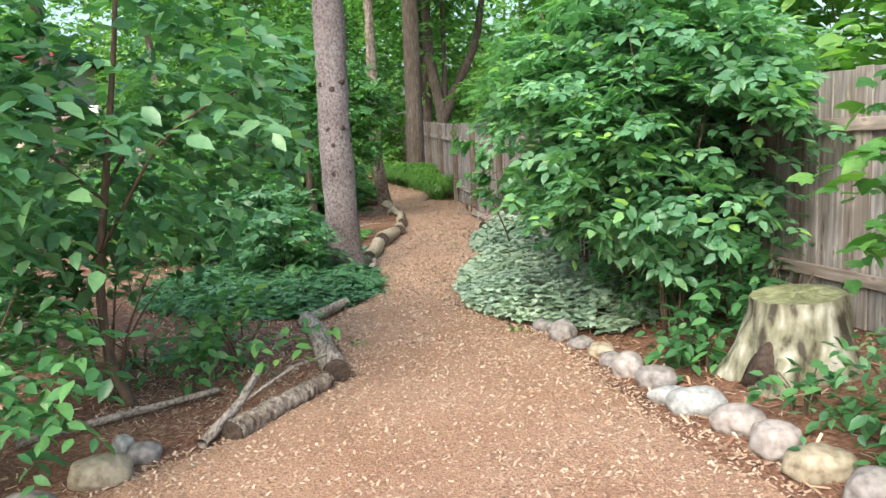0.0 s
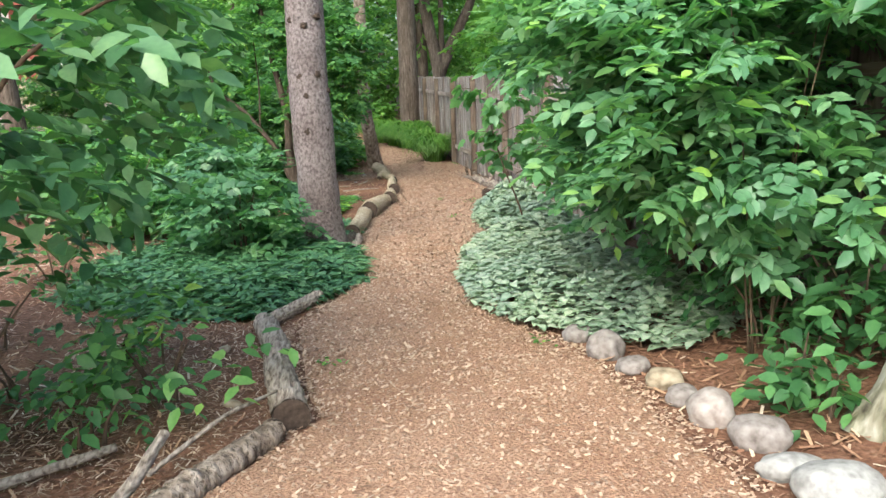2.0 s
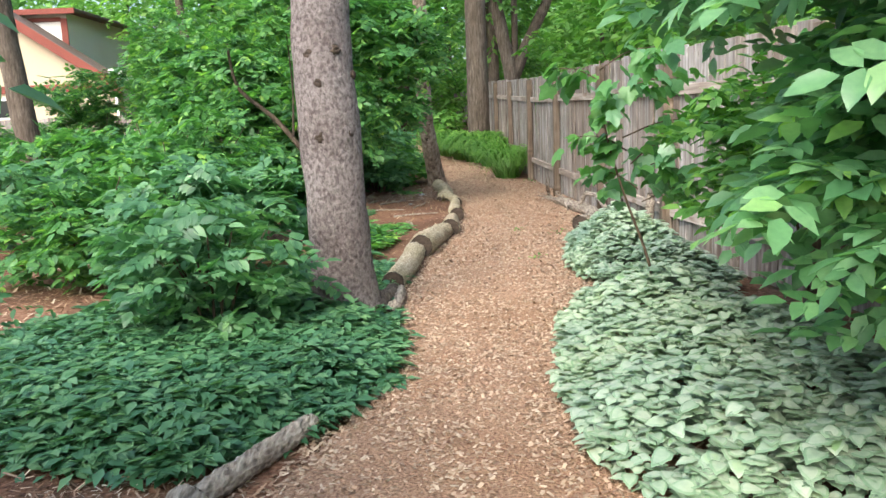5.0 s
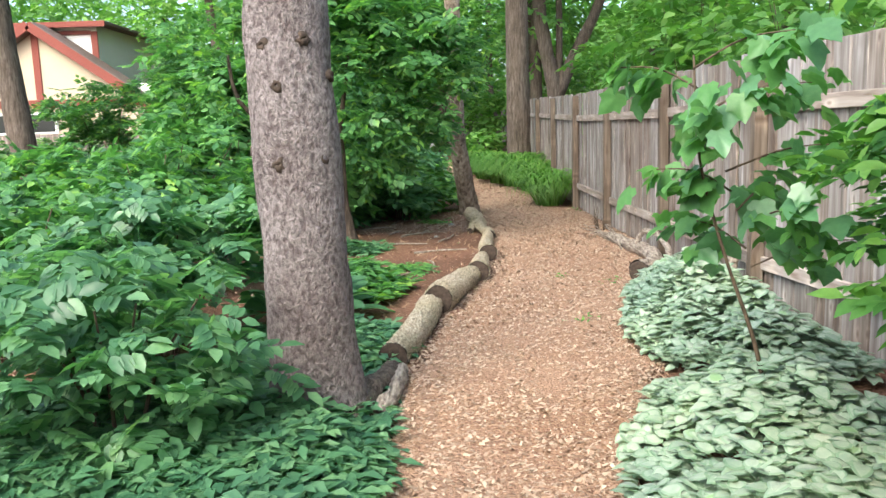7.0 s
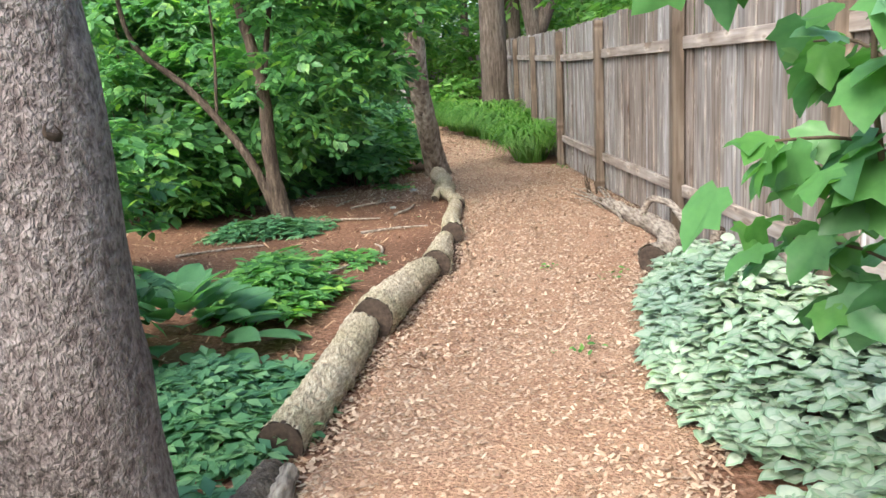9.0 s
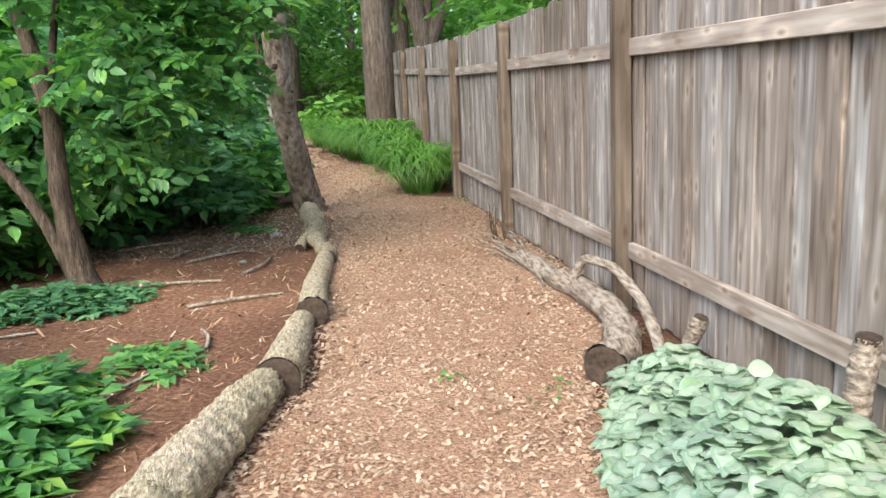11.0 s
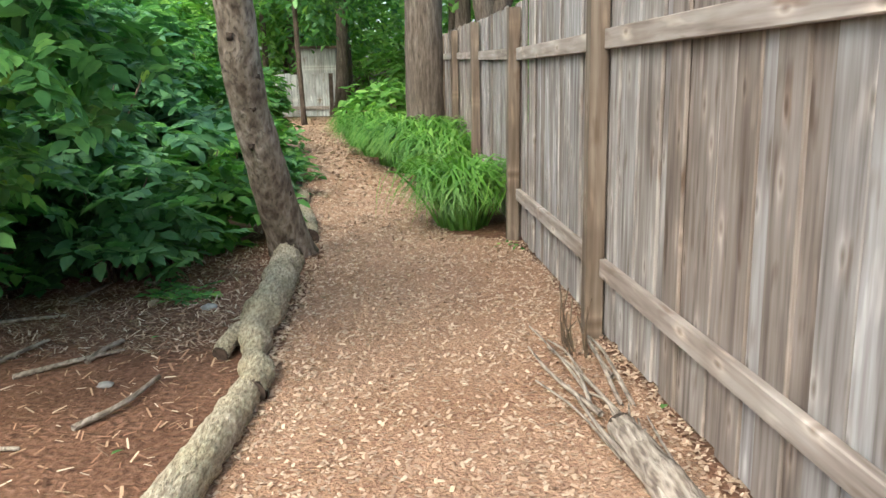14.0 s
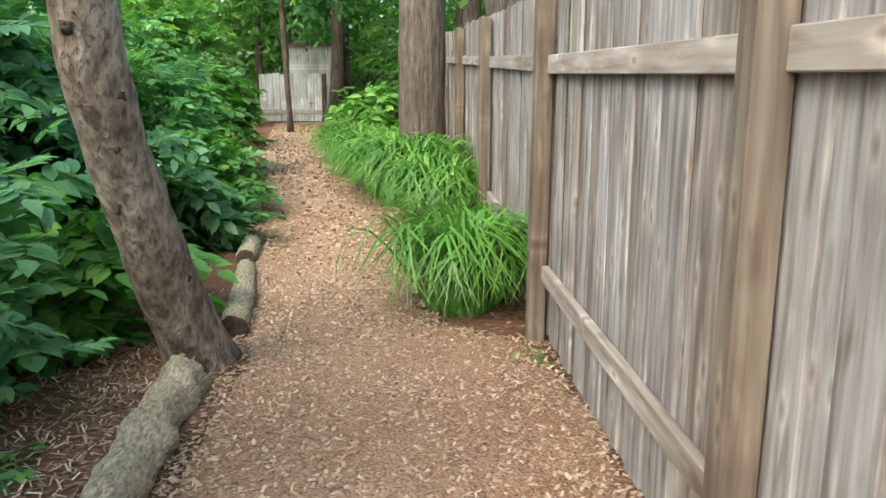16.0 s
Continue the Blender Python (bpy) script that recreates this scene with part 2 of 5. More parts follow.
M_GRASS = leafy("grass_blade", [(0.0, (0.068, 0.187, 0.030)), (0.6, (0.136, 0.306, 0.060)), (1.0, (0.238, 0.408, 0.111))], 0.4, 0.4)
M_STUCCO = grainy("beige_stucco", [(0.3, (0.435, 0.360, 0.270)), (0.7, (0.510, 0.427, 0.330))], 60, 0.8, bump=0.2, stain=(0.9, 0.88, 0.85))
M_WHITESIDING = grainy("pale_siding", [(0.3, (0.629, 0.595, 0.578)), (0.7, (0.697, 0.671, 0.654))], 40, 0.8, bump=0.1, stain=(0.92, 0.9, 0.88))
M_REDTRIM = grainy("red_brown_trim", [(0.3, (0.169, 0.049, 0.039)), (0.7, (0.234, 0.072, 0.058))], 40, 1, bump=0.1, stain=(0.85, 0.85, 0.85))
M_ROOF = grainy("brown_shingle", [(0.3, (0.10, 0.07, 0.06)), (0.7, (0.2, 0.15, 0.13))], 30, 1)
M_WHITE = grainy("white_paint", [(0.3, (0.76, 0.76, 0.75)), (0.7, (0.82, 0.82, 0.81))], 30, 1, bump=0.05, stain=(0.92, 0.92, 0.92))
M_PALEPLANK = weathered_wood("pale_grey_plank", [(0.3, (0.30, 0.31, 0.31)), (0.5, (0.42, 0.43, 0.43)), (0.7, (0.52, 0.53, 0.53))], 2, [(0.0, (0.8, 0.8, 0.82)), (1.0, (1.0, 1.0, 1.02))])
M_GLASS = bpy.data.materials.new("dark_window_glass")
M_GLASS.use_nodes = True
M_GLASS.node_tree.nodes["Principled BSDF"].inputs["Base Color"].default_value = (0.02, 0.025, 0.03, 1)
M_GLASS.node_tree.nodes["Principled BSDF"].inputs["Roughness"].default_value = 0.05

# ---- helpers for building ----
RNG = np.random.default_rng(7)


def mesh_ob(name, verts, faces, material, parent=None, label="", smooth=False, slots=None):
    me = bpy.data.meshes.new(name)
    me.from_pydata([tuple(map(float, v)) for v in verts], [], faces)
    for one in material if isinstance(material, (list, tuple)) else [material]:
        me.materials.append(one)
    if slots is not None:
        me.polygons.foreach_set("material_index", slots)
    if smooth:
        me.polygons.foreach_set("use_smooth", [True] * len(me.polygons))
    me.update()
    ob = new(name, me)
    ob.parent = parent
    if label:
        ob["label"] = label
    return ob


def part(name, bm, material, parent=None, label="", smooth=False):
    me = bpy.data.meshes.new(name)
    bm.to_mesh(me)
    bm.free()
    me.materials.append(material)
    if smooth:
        me.polygons.foreach_set("use_smooth", [True] * len(me.polygons))
    ob = new(name, me)
    ob.parent = parent
    if label:
        ob["label"] = label
    return ob


def empty(name, at, label, category, group="", kind=""):
    ob = new(name)
    ob.location = at
    ob.empty_display_size = 0.1
    return tagged(ob, label, category, group, kind)


def block(x0, x1, y0, y1, z0, z1, bevel=0.0):
    bm = bmesh.new()
    bmesh.ops.create_cube(bm, size=1, matrix=Matrix.Translation(((x0 + x1) / 2, (y0 + y1) / 2, (z0 + z1) / 2)) @ Matrix.Diagonal((x1 - x0, y1 - y0, z1 - z0, 1)))
    if bevel:
        bmesh.ops.bevel(bm, geom=bm.edges[:], offset=bevel, segments=1, affect="EDGES")
    return bm


def smooth_line(points, n):
    """A soft line of n points through the points given, by distance along them."""
    p = np.array(points, float)
    d = np.r_[0, np.cumsum(np.linalg.norm(np.diff(p, axis=0), axis=1))]
    s = np.linspace(0, d[-1], n)
    q = np.stack([np.interp(s, d, p[:, k]) for k in range(p.shape[1])], 1)
    for _ in range(2):
        q[1:-1] = (q[:-2] + 2 * q[1:-1] + q[2:]) / 4
    return q


def tube_data(points, radii, sides=10, rough=0.0, seed=0, freq=6.0, cap=True, stretch=1.0):
    """Rings round a line: a limb, trunk or log, uneven by 'rough' (share of the radius)."""
    p, r = np.array(points, float), np.array(radii, float)
    n = len(p)
    verts, faces = [], []
    side = Vector((1, 0, 0))
    for i in range(n):
        d = Vector(p[min(i + 1, n - 1)] - p[max(i - 1, 0)]).normalized()
        side = side - d * side.dot(d)
        if side.length < 1e-3:
            side = d.orthogonal()
        side.normalize()
        other = d.cross(side)
        for k in range(sides):
            a = 2 * math.pi * k / sides
            u = side * math.cos(a) + other * math.sin(a)
            c = Vector(p[i]) + u * r[i]
            f = 1.0
            if rough:
                f += rough * noise.noise(Vector((c.x * freq + seed, c.y * freq, c.z * freq * stretch)))
            verts.append(Vector(p[i]) + u * r[i] * f)
    for i in range(n - 1):
        for k in range(sides):
            a, b = i * sides + k, i * sides + (k + 1) % sides
            faces.append((a, b, b + sides, a + sides))
    if cap:
        faces.append(tuple(reversed(range(sides))))
        faces.append(tuple(range((n - 1) * sides, n * sides)))
    return verts, faces


def join_data(pieces):
    verts, faces = [], []
    for v, f in pieces:
        o = len(verts)
        verts.extend(v)
        faces.extend(tuple(i + o for i in q) for q in f)
    return verts, faces


LEAF_OVATE = (np.array([(0, 0, 0), (0, .4, -.05), (0, .75, -.07), (0, 1, -.16), (-.25, .3, .05), (-.22, .65, .0), (.25, .3, .05), (.22, .65, .0)]),
              [(0, 1, 4), (1, 2, 5, 4), (2, 3, 5), (0, 6, 1), (1, 6, 7, 2), (2, 7, 3)])
LEAF_SMALL = (np.array([(0, 0, 0), (-.24, .45, .05), (0, 1, -.12), (.24, .45, .05)]), [(0, 2, 1), (0, 3, 2)])


def fan_leaf(outline):
    v = [(0, 0.05, -.02)] + [(x, y, z) for x, y, z in outline]
    n = len(outline)
    return np.array(v), [(0, 1 + i, 1 + (i + 1) % n) for i in range(n)]


LEAF_LOBED = fan_leaf([(0, -.02, 0), (.2, -.1, .0), (.42, .06, -.05), (.40, .26, .0), (.50, .48, -.06), (.30, .56, .02), (.18, .8, -.03), (0, 1, -.14), (-.18, .8, -.03), (-.30, .56, .02), (-.50, .48, -.06), (-.40, .26, .0), (-.42, .06, -.05), (-.2, -.1, 0)])


def compound_leaf(leaflets, length, spread, shape=None):
    """Leaflets set in pairs along a stalk, with one at the tip."""
    vs, fs = [], []
    for k in range(leaflets):
        pair, sign = k // 2, (1 if k % 2 else -1)
        last = k == leaflets - 1
        a = 0 if last else sign * spread
        y = 0.12 + 0.5 * pair / max(1, leaflets // 2)
        o = len(vs)
        form = shape or LEAF_SMALL
        for x, yy, z in form[0] * (length if not last else length * 1.1):
            vs.append((x * math.cos(a) + yy * math.sin(a), y - x * math.sin(a) + yy * math.cos(a), z - 0.12 * y * y))
        fs += [tuple(i + o for i in f) for f in form[1]]
    return np.array(vs), fs


LEAF_PALM = compound_leaf(5, 0.62, 1.1, LEAF_OVATE)
LEAF_PINNATE = compound_leaf(7, 0.45, 1.15)
LEAF_PINNATE_FINE = compound_leaf(7, 0.46, 1.15, LEAF_OVATE)
def edged_leaf():
    """A broad toothed leaf: a large middle, in one material, and a thin margin, in another."""
    out = [(0, 0), (.2, -.04), (.36, .08), (.42, .27), (.38, .46), (.30, .63), (.17, .82), (0, 1)]
    rim = out + [(-x, y) for x, y in out[-2:0:-1]]
    n = len(rim)
    lift = lambda x, y: 0.16 * abs(x) - 0.20 * y * y + 0.05 * y
    v = [(x * (1 + 0.06 * (i % 2)), y, lift(x, y) - 0.03 * (i % 2)) for i, (x, y) in enumerate(rim)]
    v += [(x * 0.74, 0.42 + (y - 0.42) * 0.76, lift(x * 0.74, y * 0.8) + 0.03) for x, y in rim]
    v.append((0, 0.42, lift(0, 0.42)))
    faces = [(n + i, n + (i + 1) % n, 2 * n) for i in range(n)]
    faces += [(i, (i + 1) % n, n + (i + 1) % n, n + i) for i in range(n)]
    return np.array(v), faces, [0] * n + [1] * n


*LEAF_EDGED, EDGED_SLOTS = edged_leaf()


def scatter_mesh(name, template, at, ahead, up, size, materials, parent=None, slots=None, label=""):
    """Many copies of a small shape in one mesh: at (n,3), pointing ahead (n,3), facing up (n,3)."""
    v, faces = template
    n = len(at)
    y = ahead / np.linalg.norm(ahead, axis=1, keepdims=True)
    x = np.cross(y, up)
    x /= np.linalg.norm(x, axis=1, keepdims=True) + 1e-9
    z = np.cross(x, y)
    co = at[:, None, :] + size[:, None, None] * (v[None, :, 0, None] * x[:, None, :] + v[None, :, 1, None] * y[:, None, :] + v[None, :, 2, None] * z[:, None, :])
    lens = np.array([len(f) for f in faces])
    flat = np.concatenate([np.array(f) for f in faces])
    loops = (flat[None, :] + (np.arange(n) * len(v))[:, None]).ravel()
    totals = np.tile(lens, n)
    starts = np.r_[0, np.cumsum(totals)[:-1]]
    me = bpy.data.meshes.new(name)
    me.vertices.add(n * len(v))
    me.vertices.foreach_set("co", co.astype(np.float32).ravel())
    me.loops.add(len(loops))
    me.loops.foreach_set("vertex_index", loops.astype(np.int32))
    me.polygons.add(len(totals))
    me.polygons.foreach_set("loop_start", starts.astype(np.int32))
    for one in materials if isinstance(materials, (list, tuple)) else [materials]:
        me.materials.append(one)
    if slots is not None:
        me.polygons.foreach_set("material_index", np.tile(np.array(slots, np.int32), n))
    me.update(calc_edges=True)
    ob = new(name, me)
    ob.parent = parent
    if label:
        ob["label"] = label
    return ob


def directions(n, rise=0.0, wobble=1.0):
    a = RNG.uniform(0, 2 * math.pi, n)
    return np.stack([np.cos(a), np.sin(a), rise + RNG.normal(0, 0.35 * wobble, n)], 1)


def ups(n, lean=0.45):
    return np.stack([RNG.normal(0, lean, n), RNG.normal(0, lean, n), np.ones(n)], 1)


def smoothstep(a, b, v):
    t = np.clip((np.asarray(v, float) - a) / (b - a), 0, 1)
    return t * t * (3 - 2 * t)


def land(x, y):
    """The height of the ground."""
    x, y = np.asarray(x, float), np.asarray(y, float)
    z = 0.022 * np.clip(y - 14, 0, 30) + 0.2 * smoothstep(0.5, 2.0, x) * (1 - smoothstep(1.0, 6.0, y))
    z = z + 0.03 * np.sin(x * 1.7 + 0.6) * np.sin(y * 1.3) * smoothstep(1.8, 3.2, np.abs(x + 0.2))
    return z


LEFT_EDGE = [(-8, -3.2), (-1, -3.0), (-0.3, -2.5), (0, -2.1), (0.86, -1.5), (1.1, -1.36), (2.6, -1.5), (3.3, -1.3), (4, -1.0), (5.9, -0.92), (6.9, -0.72), (7.5, -0.62), (8.7, -0.3), (9.7, -0.2), (11, -0.14), (13.8, -0.05), (14.6, -0.08), (16.3, -0.32), (18.2, -0.62), (20.7, -0.92), (24.4, -1.4), (32, -2.15), (36, -2.4)]
RIGHT_EDGE = [(-8, 1.0), (-1.2, 0.62), (0, 0.42), (1.2, 0.34), (1.8, 0.25), (2.4, 0.05), (3.3, -0.05), (4.6, 0.1), (6.2, 0.6), (7, 0.7), (8.4, 1.0), (9, 1.42), (10, 1.53), (14.3, 1.53), (14.7, 0.95), (16.5, 0.9), (18.3, 0.75), (19.7, 0.3), (22.6, -0.15), (33, -0.8), (36, -0.9)]


def edge(line, y):
    a = np.array(line)
    return np.interp(y, a[:, 0], a[:, 1])


# ---- ground and path ----
gx = np.r_[-400, -150, -70, np.linspace(-40, -6, 35), np.linspace(-5.8, 4, 60), np.linspace(5, 40, 20), 70, 150, 400]
gy = np.r_[-400, -120, -40, np.linspace(-20, -8, 8), np.linspace(-7.8, 24, 150), np.linspace(25, 60, 30), 100, 200, 500]
GX, GY = np.meshgrid(gx, gy)
GZ = land(GX, GY)
nx, ny = len(gx), len(gy)
ground = mesh_ob("ground", np.stack([GX, GY, GZ], 2).reshape(-1, 3), [(j * nx + i, j * nx + i + 1, (j + 1) * nx + i + 1, (j + 1) * nx + i) for j in range(ny - 1) for i in range(nx - 1)], M_SOIL, smooth=True)
tagged(ground, "reddish bare woodland soil under the trees", "ground", kind="structure")
rows_y = np.linspace(-8, 29, 400)
pv, cols = [], 16
for y in rows_y:
    l, r = edge(LEFT_EDGE, y), edge(RIGHT_EDGE, y)
    l += 0.05 * noise.noise(Vector((1.3, y * 2.2, 0)))
    r += 0.06 * noise.noise(Vector((7.3, y * 2.2, 0)))
    for k in range(cols + 1):
        s = k / cols
        x = l + (r - l) * s
        z = float(land(x, y)) + 0.004 + 0.018 * math.sin(math.pi * s) ** 0.5 + 0.010 * noise.noise(Vector((x * 5, y * 5, 2)))
        if k in (0, cols):
            z = float(land(x, y)) - 0.01
        pv.append((x, y, z))
path = mesh_ob("path", pv, [(j * (cols + 1) + i, j * (cols + 1) + i + 1, (j + 1) * (cols + 1) + i + 1, (j + 1) * (cols + 1) + i) for j in range(len(rows_y) - 1) for i in range(cols)], M_MULCH, smooth=True)
tagged(path, "orange-tan wood chip garden path winding along the fence", "path", kind="structure")

CHIP = (np.array([(-.5, -.2, 0), (.5, -.25, .05), (.45, .22, 0.02), (-.5, .25, .1), (-.45, 0, .16)]), [(0, 1, 4), (1, 2, 4), (2, 3, 4)])


def chips(n, y0, y1, spill, lo, hi, name):
    y = RNG.uniform(y0, y1, n)
    l, r = edge(LEFT_EDGE, y), edge(RIGHT_EDGE, y)
    s = RNG.uniform(-spill, 1 + spill, n)
    x = l + (r - l) * s
    z = land(x, y) + 0.014 * np.clip(np.sin(np.pi * np.clip(s, 0, 1)), 0, 1) ** 0.5 + RNG.uniform(0.0, 0.012, n)
    up = ups(n, 0.35)
    ob = scatter_mesh(name, CHIP, np.stack([x, y, z], 1), directions(n, 0, 0.6), up, RNG.uniform(lo, hi, n), M_CHIP)
    return tagged(ob, "loose tan and reddish wood chips on the path", "wood chips", kind="stuff")


chips(90000, -3.8, 16.5, 0.03, 0.012, 0.034, "wood_chips")
chips(10000, 16.5, 29, 0.03, 0.03, 0.06, "wood_chips")

LITTER = (np.array([(-.5, -.06, 0), (.5, -.08, .03), (.5, .06, .03), (-.45, .1, 0.02)]), [(0, 1, 2, 3)])


def litter(n, x0, x1, y0, y1, lo, hi, material=None):
    x, y = RNG.uniform(x0, x1, n), RNG.uniform(y0, y1, n)
    keep = (x < edge(LEFT_EDGE, y) - 0.02) | (x > edge(RIGHT_EDGE, y) + 0.02)
    x, y = x[keep], y[keep]
    k = len(x)
    ob = scatter_mesh("leaf_litter", LITTER, np.stack([x, y, land(x, y) + 0.006 + RNG.uniform(0, .012, k)], 1), directions(k, 0, 0.4), ups(k, 0.3), RNG.uniform(lo, hi, k), material or M_LITTER)
    tagged(ob, "dry brown needles and leaf litter on bare soil", "leaf litter", kind="stuff")


litter(30000, -4.5, 0, -1.5, 15.5, 0.012, 0.06)
litter(9000, -9, 2.2, -2, 22, 0.03, 0.09)
litter(2500, 0.3, 2.2, -2.5, 2.5, 0.03, 0.12)
litter(11000, -2.4, -0.25, 12.0, 14.6, 0.015, 0.055, M_PALELITTER)
litter(5200, -2.9, -1.5, 0.2, 3.0, 0.015, 0.05, M_PALELITTER)
litter(3000, -6.5, -2.4, 0.5, 8.5, 0.04, 0.12, M_PALELITTER)

# ---- the fence ----
FENCE = [(2.45, -2.4), (2.2, 0.05), (1.98, 2.5), (1.74, 4.9), (1.55, 7.2), (1.525, 9.45), (1.5, 12.0), (1.5, 14.44), (1.5, 16.88), (1.5, 19.3), (1.5, 21.7), (1.5, 24.1), (1.5, 26.5)]


def make_fence():
    thing = empty("fence", (1.5, 10, 0), "tall weathered grey-brown wooden board fence beside the path", "fence")
    inv = Matrix.Translation((-1.5, -10, 0))
    boards = []
    for i in range(6):
        bm = block(-0.009, 0.009, -0.079, 0.079, 0, 1.77 + 0.01 * (i % 3), 0.004)
        for v in bm.verts:
            v.co.x += 0.006 * math.sin(v.co.y * 40 + i) + 0.004 * math.sin(v.co.z * 2 + i)
            v.co.y += 0.003 * math.sin(v.co.z * 3 + 2 * i)
        ob = part("board", bm, M_BOARD, thing)
        boards.append(ob.data)
        bpy.data.objects.remove(ob)
    for i, (x, y) in enumerate(FENCE):
        z = float(land(x, y))
        bm = block(-0.045, 0.045, -0.045, 0.045, -0.1, 1.765, 0.005)
        post = part("post", bm, M_POST, thing)
        post.matrix_local = inv @ pose(x - 0.035, y, z, 0, 0.3 * math.sin(i * 2.1), 2 * math.sin(i))
        if i + 1 == len(FENCE):
            break
        x1, y1 = FENCE[i + 1]
        z1 = float(land(x1, y1))
        ang = math.degrees(math.atan2(-(x1 - x), y1 - y))
        length = math.hypot(x1 - x, y1 - y)
        tilt = math.degrees(math.atan2(z1 - z, length))
        for lo, hi in ((0.315, 0.405), (1.385, 1.475)):
            bm = block(-0.018, 0.018, 0.048, length - 0.048, lo, hi, 0.004)
            rail = part("rail", bm, M_RAIL, thing)
            rail.matrix_local = inv @ pose(x, y, z + 0.006 * math.sin(i * 5 + lo * 9), tilt, 0, ang)
        n = max(1, math.ceil(length / 0.136))
        for k in range(n):
            s = (k + 0.5) / n
            off = 0.030 + (0.013 if k % 2 else 0.0)
            bx, by = x + (x1 - x) * s, y + (y1 - y) * s
            ob = new("board", boards[int(RNG.integers(6))])
            ob.parent = thing
            ob.matrix_local = inv @ pose(bx + off, by, float(land(bx, by)) + 0.02 + RNG.uniform(-0.012, 0.012), RNG.normal(0, 0.1), RNG.normal(0, 0.12), ang + RNG.normal(0, 0.8))
    return thing


make_fence()


# ---- trees ----
def limb(points, r0, r1, n=14, sides=8, rough=0.15, seed=0.0):
    p = smooth_line(points, n)
    return tube_data(p, np.linspace(r0, r1, n), sides, rough, seed)


def crown_points(n, centre, radii, seed, gaps=0.05, freq=0.9):
    """Places spread through an uneven rounded mass with holes in it."""
    out = []
    c, r = np.array(centre), np.array(radii)
    while len(out) < n:
        d = RNG.normal(0, 1, 3)
        d /= np.linalg.norm(d)
        q = d * RNG.uniform(0, 1) ** 0.45
        p = c + q * r
        if noise.noise(Vector(p) * freq + Vector((seed, 0, 0))) > gaps - 0.1:
            p = p + RNG.normal(0, 0.06, 3)
            out.append(p)
    return np.array(out)


def sprays(n, centre, radii, seed, per, length, gaps=0.05, freq=0.9):
    """Leaves in sprays along drooping twigs, not evenly strewn: places and headings."""
    k = max(1, n // per)
    c = crown_points(k, centre, radii, seed, gaps, freq)
    head = c - (np.array(centre) - np.array((0, 0, radii[2] * 0.5)))
    head = head / (np.linalg.norm(head, axis=1, keepdims=True) + 1e-6) + directions(k, -0.1) * 0.9
    head /= np.linalg.norm(head, axis=1, keepdims=True)
    head[:, 2] *= 0.45
    s = np.tile(np.linspace(0.1, 1, per), k)
    at = np.repeat(c, per, 0) + np.repeat(head, per, 0) * (s * length)[:, None]
    at[:, 2] -= 0.35 * length * s ** 2
    at += RNG.normal(0, 0.012, at.shape)
    sideways = np.cross(np.repeat(head, per, 0), (0, 0, 1)) * np.where(np.arange(k * per) % 2, 1.0, -1.0)[:, None]
    ahead = np.repeat(head, per, 0) * 0.6 + sideways * 0.9 + RNG.normal(0, 0.25, at.shape)
    ahead[:, 2] -= 0.25
    return at, ahead, c


def foliage(parent, name, template, n, centre, radii, seed, size, material, per=7, length=0.3, gaps=0.05, freq=0.9, lean=0.45, keep=None, slots=None):
    at, ahead, twigs = sprays(n, centre, radii, seed, per, length, gaps, freq)
    if keep is not None:
        m = keep(at)
        at, ahead = at[m], ahead[m]
    k = len(at)
    return scatter_mesh(name, template, at, ahead, ups(k, lean), RNG.uniform(size * 0.7, size * 1.25, k), material, parent, slots)


def knots(places, parent, r):
    for p, d in places:
        d = Vector(d).normalized()
        a = Vector(p)
        ring = tube_data([a - d * 0.03, a - d * 0.006, a + d * 0.003, a - d * 0.004], [r * 1.7, r * 1.35, r * 0.85, r * 0.4], 13, 0.9, p[2] * 7, 55)
        mesh_ob("knot", *ring, M_CUT, parent, "dark healed branch knot", True)


def make_tree(name, points, r0, r1, label, bark, crown=None, sides=18, rough=0.12, n=40, leaf=None, leaf_n=2500, leaf_size=0.16, limbs=(), flare=0.35, leaf_shape=None, spray=0.9):
    base = points[0]
    thing = empty(name, base, label, "tree")
    p = smooth_line(points, n)
    s = np.linspace(0, 1, n)
    h = p[:, 2] - p[0, 2]
    rr = r0 + (r1 - r0) * s + r0 * flare * np.exp(-np.clip(h, 0, 99) / 0.16)
    v, f = tube_data(p, rr, sides, rough, base[0] * 3, 5)
    off = np.array(base)
    ob = mesh_ob("trunk", [np.array(q) - off for q in v], f, bark, thing, smooth=True)
    for q, a, b in limbs:
        v, f = limb(q, a, b)
        mesh_ob("limb", [np.array(w) - off for w in v], f, bark, thing, smooth=True)
    if crown:
        c, r = crown
        ob = foliage(thing, "crown", leaf_shape or (LEAF_OVATE if leaf_size < 0.2 else LEAF_SMALL), leaf_n, np.array(c) - off, r, base[1], leaf_size, leaf or M_LEAF, 8, spray, 0.0, 0.45, 0.6)
    return thing


